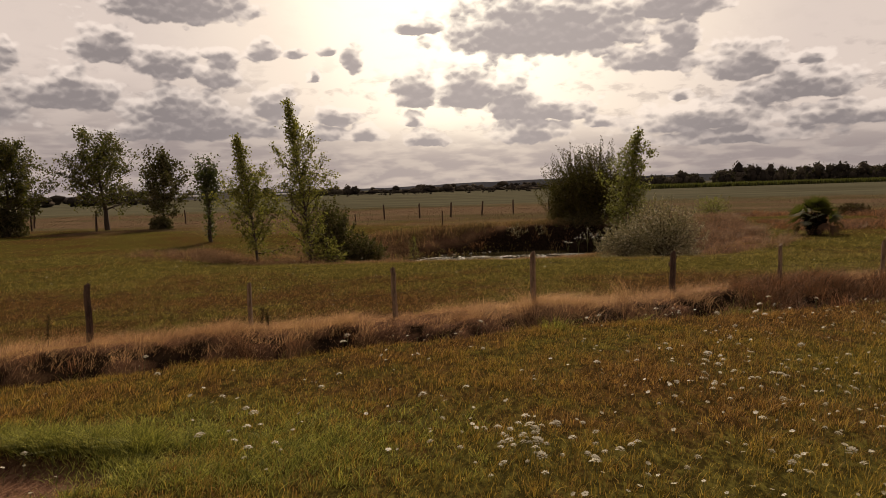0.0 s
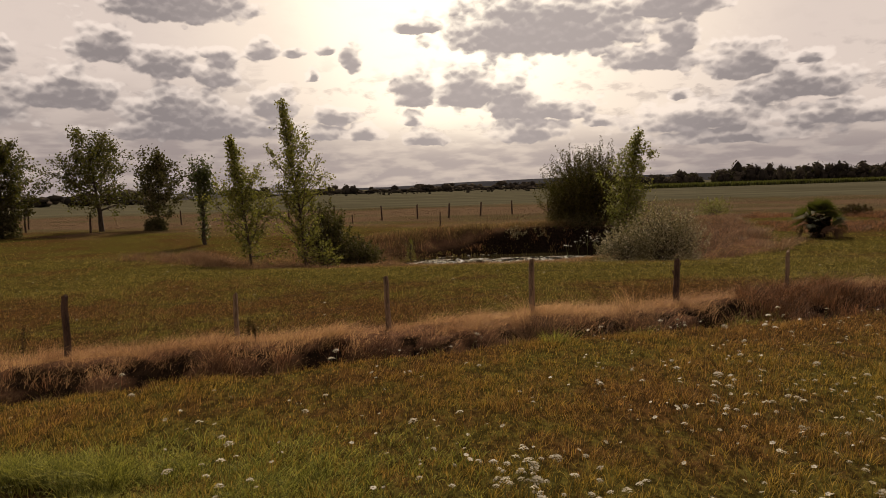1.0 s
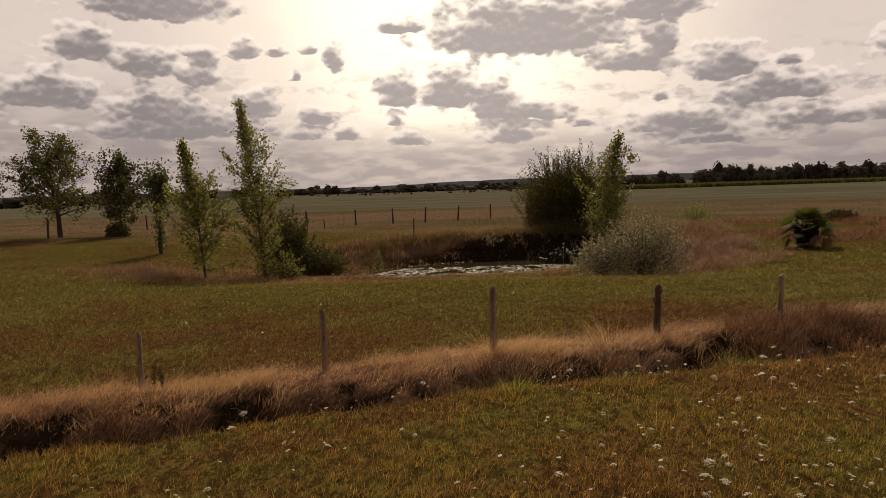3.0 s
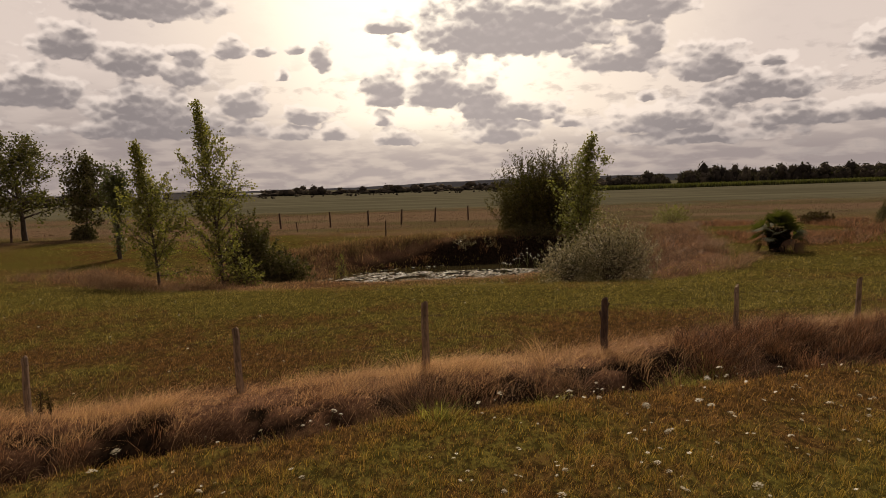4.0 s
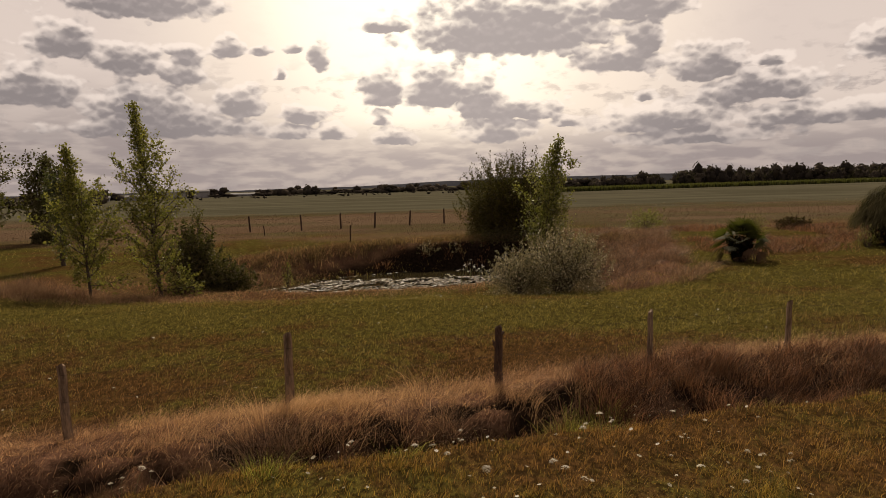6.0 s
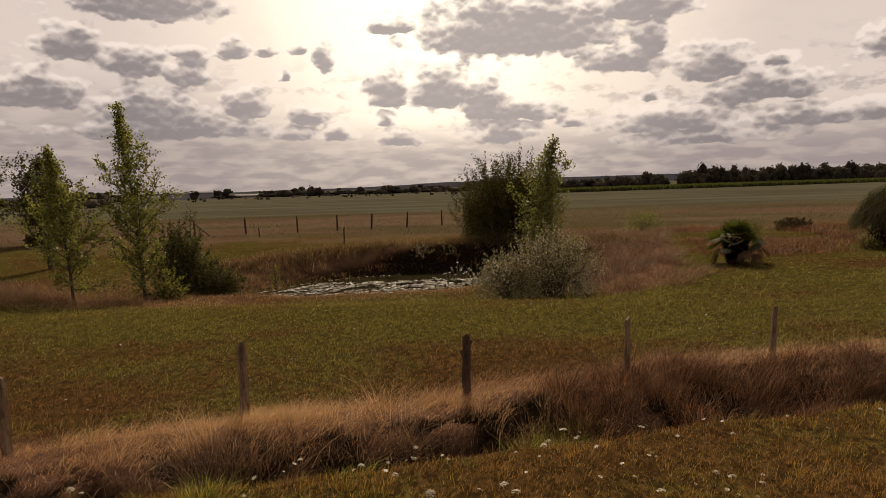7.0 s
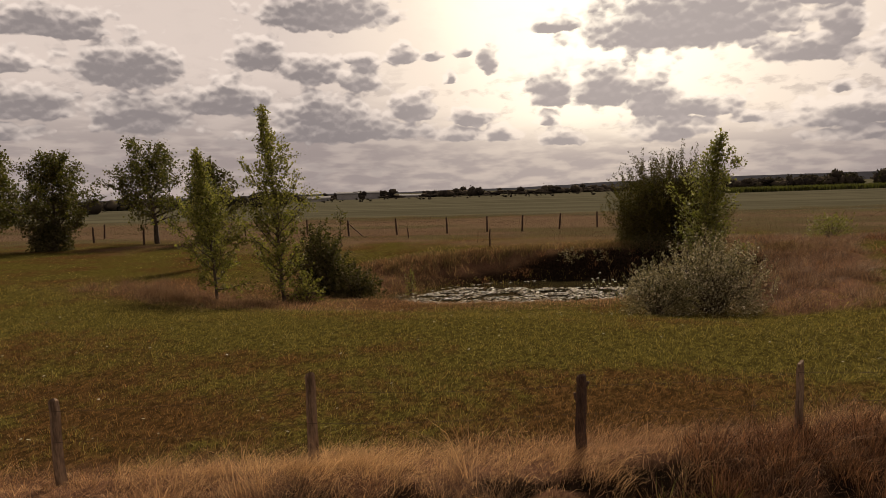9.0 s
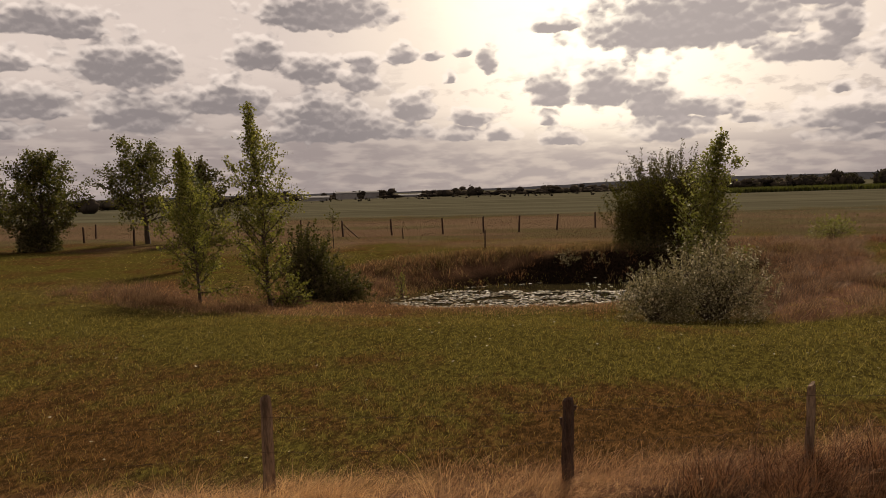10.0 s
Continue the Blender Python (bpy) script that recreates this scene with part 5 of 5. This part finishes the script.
shrub("pale_weed", (22.2, 47.0, 0.0), "yellowing weeds in rough grass", (0.9, 0.7, 1.2), 16, m_young, 0.10, 350, 0.4)
shrub("pale_weed", (22.7, 36.0, 0.0), "yellowing weeds beside a weeping shrub", (0.7, 0.6, 1.1), 16, m_young, 0.09, 450, 0.4)


# ---- lily pads ----
def lily_pads(count):
    v, f = [], []
    tries = 0
    while len(f) < count * 7 and tries < count * 20:
        tries += 1
        px, py = rng.uniform(-6.5, 8), rng.uniform(33.2, 43)
        dd = float(pond_edge(px, py))
        shore = px < 1.0 and -0.32 < dd < -0.04 and py > 36 and tries % 3 == 0
        if not shore and (dd > -0.1 or py > 40.2 + 0.05 * px or fbm(px * 1.3, py * 2.0, 131) < 0.42 or py > 46.0 + 2.0 * px):
            continue
        r, a0 = rng.uniform(0.045, 0.105), rng.uniform(0, 6.28)
        tilt = rng.normal(size=2) * 0.16
        o = len(v)
        v.append((px, py, WATER_Z + 0.02))
        for j in range(8):
            a = a0 + 0.25 + j * (2 * math.pi - 0.5) / 7
            dx, dy = r * math.cos(a), r * math.sin(a)
            v.append((px + dx, py + dy, WATER_Z + 0.025 + abs(dx * tilt[0] + dy * tilt[1]) + rng.uniform(0, 0.012)))
        f += [(o, o + 1 + j, o + 2 + j) for j in range(7)]
    return mesh_of("lily_pads", v, [np.array(f)], m_lily)


tagged(new("lily_pads", lily_pads(3400)), "floating water lily pads glinting on the pond", "water lily", kind="stuff")


# ---- distance ----
def lump(detail=7):
    """Unit ball of few faces, to be shaped by noise."""
    rows = [(0.0, 0.0, 1.0)]
    for i in range(1, 5):
        for j in range(detail):
            p, q = math.pi * i / 5, 2 * math.pi * (j + 0.5 * (i % 2)) / detail
            rows.append((math.sin(p) * math.cos(q), math.sin(p) * math.sin(q), math.cos(p)))
    rows.append((0.0, 0.0, -1.0))
    f = []
    for j in range(detail):
        f += [(0, 1 + j, 1 + (j + 1) % detail), (len(rows) - 1, 1 + 3 * detail + (j + 1) % detail, 1 + 3 * detail + j)]
        for i in range(3):
            p, q = 1 + i * detail + j, 1 + i * detail + (j + 1) % detail
            f += [(p, p + detail, q), (q, p + detail, q + detail)]
    return np.array(rows), np.array(f)


def woods(name, spots, mat, label, clumps=60, kind="stuff"):
    """Far trees: each a few uneven heaps of foliage with loose leaf clumps round them."""
    ball, ball_f = lump()
    v, f, o = [], [], 0
    centres, sizes = [], []
    for x0, y0, wide, tall in spots:
        for k in range(3):
            r = np.array([wide * rng.uniform(0.22, 0.36), wide * 0.3, tall * rng.uniform(0.28, 0.44)])
            c0 = np.array([x0 + rng.uniform(-0.3, 0.3) * wide, y0, r[2] * 0.7 if k == 0 else max(r[2] * 0.75, tall * rng.uniform(0.30, 1.0) - r[2])])
            v.append(c0 + ball * r * rng.uniform(0.55, 0.98, (len(ball), 1)))
            f.append(ball_f + o)
            o += len(ball)
            u = rng.normal(size=(clumps, 3))
            u /= np.linalg.norm(u, axis=1)[:, None]
            centres.append(c0 + u * r * rng.uniform(0.65, 1.10, (clumps, 1)))
            sizes.append(rng.uniform(0.06, 0.13, clumps) * min(wide, tall))
    cc, ss = np.concatenate(centres), np.concatenate(sizes)
    cc[:, 2] = np.maximum(cc[:, 2], 0.2)
    k = len(cc)
    a = rng.normal(size=(k, 3)) * ss[:, None] * 0.4
    b = rng.normal(size=(k, 3)) * ss[:, None] * 0.4
    leaf = np.stack([cc - a, cc + b, cc + a, cc - b], 1).reshape(-1, 3)
    quad = np.arange(k)[:, None] * 4 + o
    me = mesh_of(name, np.concatenate(v + [leaf]), [np.concatenate(f), quad + np.array([[0, 1, 2, 3]])], mat)
    return tagged(new(name, me), label, "trees", kind=kind)


def polar(deg, dist):
    return 4.0 + dist * math.sin(radians(deg)), 3.0 + dist * math.cos(radians(deg))


spots = []
for k in range(300):
    a = rng.uniform(7.0, 52)
    dd = rng.uniform(420, 520)
    high = 5.4 + 4.0 * float(smooth(a, 9, 17)) + rng.uniform(-1.2, 1.4)
    spots.append((*polar(a, dd), rng.uniform(7, 14), high))
for a, high, wide in ((18.5, 13.6, 13), (19.2, 13.2, 11), (20.2, 11.6, 9), (21.1, 13.6, 6), (23.8, 11.2, 12), (24.6, 10.8, 11), (27.5, 11.2, 12)):
    spots.append((*polar(a, 430), wide, high))
woods("far_woods", spots, m_wood_far, "belt of dark woods beyond the cornfield", 60)
spots = []
for k in range(330):
    a = rng.uniform(-29, 10)
    spots.append((*polar(a, rng.uniform(430, 640)), rng.uniform(8, 16), rng.uniform(1.6, 3.6) + 3.8 * (rng.uniform() > 0.82)))
for k in range(110):
    a = rng.uniform(-60, -27)
    spots.append((*polar(a, rng.uniform(220, 420)), rng.uniform(6, 12), rng.uniform(3.5, 6.5)))
for k in range(90):
    spots.append((*polar(rng.uniform(-25, 6), rng.uniform(300, 430)), rng.uniform(0.8, 2.2), rng.uniform(0.7, 1.8)))
woods("far_hedges", spots, m_wood_far, "low dark hedges and trees along the fields", 12)

# cornfield
cx = rng.uniform(-18, 420, 32000)
cy = 238 + cx * 0.30 + rng.uniform(0, 1, len(cx)) ** 2 * 45
keep = fbm(cx * 0.08, cy * 0.0 + 3, 141) > 0.2
cx, cy = cx[keep], cy[keep]
keep = cx > 22
blades("cornfield", cx[keep], cy[keep], rng.uniform(1.3, 2.0, keep.sum()), rng.uniform(0.3, 0.6, keep.sum()), m_corn, "strip of tall green corn across the field", "corn", 0.3, (0, 0))

# low hills on the skyline
ha = np.linspace(-62, 62, 260)
hh = 2 + 21 * smooth(ha, -11, 3) + 8 * fbm(ha * 0.12, ha * 0, 151) + 4 * fbm(ha * 0.9, ha * 0, 152)
hx, hy = 3000 * np.sin(np.radians(ha)), 3000 * np.cos(np.radians(ha))
hv = np.concatenate([np.stack([hx, hy, np.full(260, -5.0)], -1), np.stack([hx * 1.03, hy * 1.03, hh], -1), np.stack([hx * 1.2, hy * 1.2, hh * 0.5], -1)])
hi = np.arange(259)
hq = np.concatenate([np.stack([hi, hi + 1, hi + 261, hi + 260], -1), np.stack([hi + 260, hi + 261, hi + 521, hi + 520], -1)])
tagged(new("backdrop", mesh_of("backdrop", hv, [hq], m_hill, True)), "low wooded hills on the skyline", "hills", kind="structure")


def shed(name, deg, dist, wide, deep, wall_h, roof_h, label, wall=None):
    """A long low building with a pitched roof."""
    x0, y0 = polar(deg, dist)
    base = thing(name, (x0, y0, 0), label, "building", turn=-deg)
    a, b = wide / 2, deep / 2
    v = [(-a, -b, -0.5), (a, -b, -0.5), (a, b, -0.5), (-a, b, -0.5), (-a, -b, wall_h), (a, -b, wall_h), (a, b, wall_h), (-a, b, wall_h), (-a, 0, wall_h + roof_h - 0.05), (a, 0, wall_h + roof_h - 0.05)]
    part("wall", mesh_of("wall", v, [np.array([(0, 1, 5, 4), (1, 2, 6, 5), (2, 3, 7, 6), (3, 0, 4, 7)]), np.array([(5, 6, 9), (7, 4, 8)])], wall or m_wall_far), base)
    a, b = a + 0.4, b + 0.4
    v = [(-a, -b, wall_h - 0.1), (a, -b, wall_h - 0.1), (a, 0, wall_h + roof_h), (-a, 0, wall_h + roof_h), (a, b, wall_h - 0.1), (-a, b, wall_h - 0.1)]
    v += [(p[0], p[1], p[2] + 0.15) for p in v]
    f = [(6, 7, 8, 9), (9, 8, 10, 11), (1, 0, 3, 2), (2, 3, 5, 4), (0, 1, 7, 6), (4, 5, 11, 10)]
    part("roof", mesh_of("roof", v, [np.array(f)], m_roof_far), base)


shed("greenhouse", -21.5, 470, 27, 30, 3.6, 1.2, "long grey greenhouse with a pale ridge", m_wall_far)
shed("shed", -24.7, 400, 14, 10, 1.4, 1.2, "low shed with a pale roof by the field")
shed("shed", -17.2, 480, 17, 12, 0.9, 1.2, "low pale-roofed shed beside hedges")
shed("shed", -27.4, 400, 9, 9, 1.6, 1.0, "small pale-roofed shed among trees")
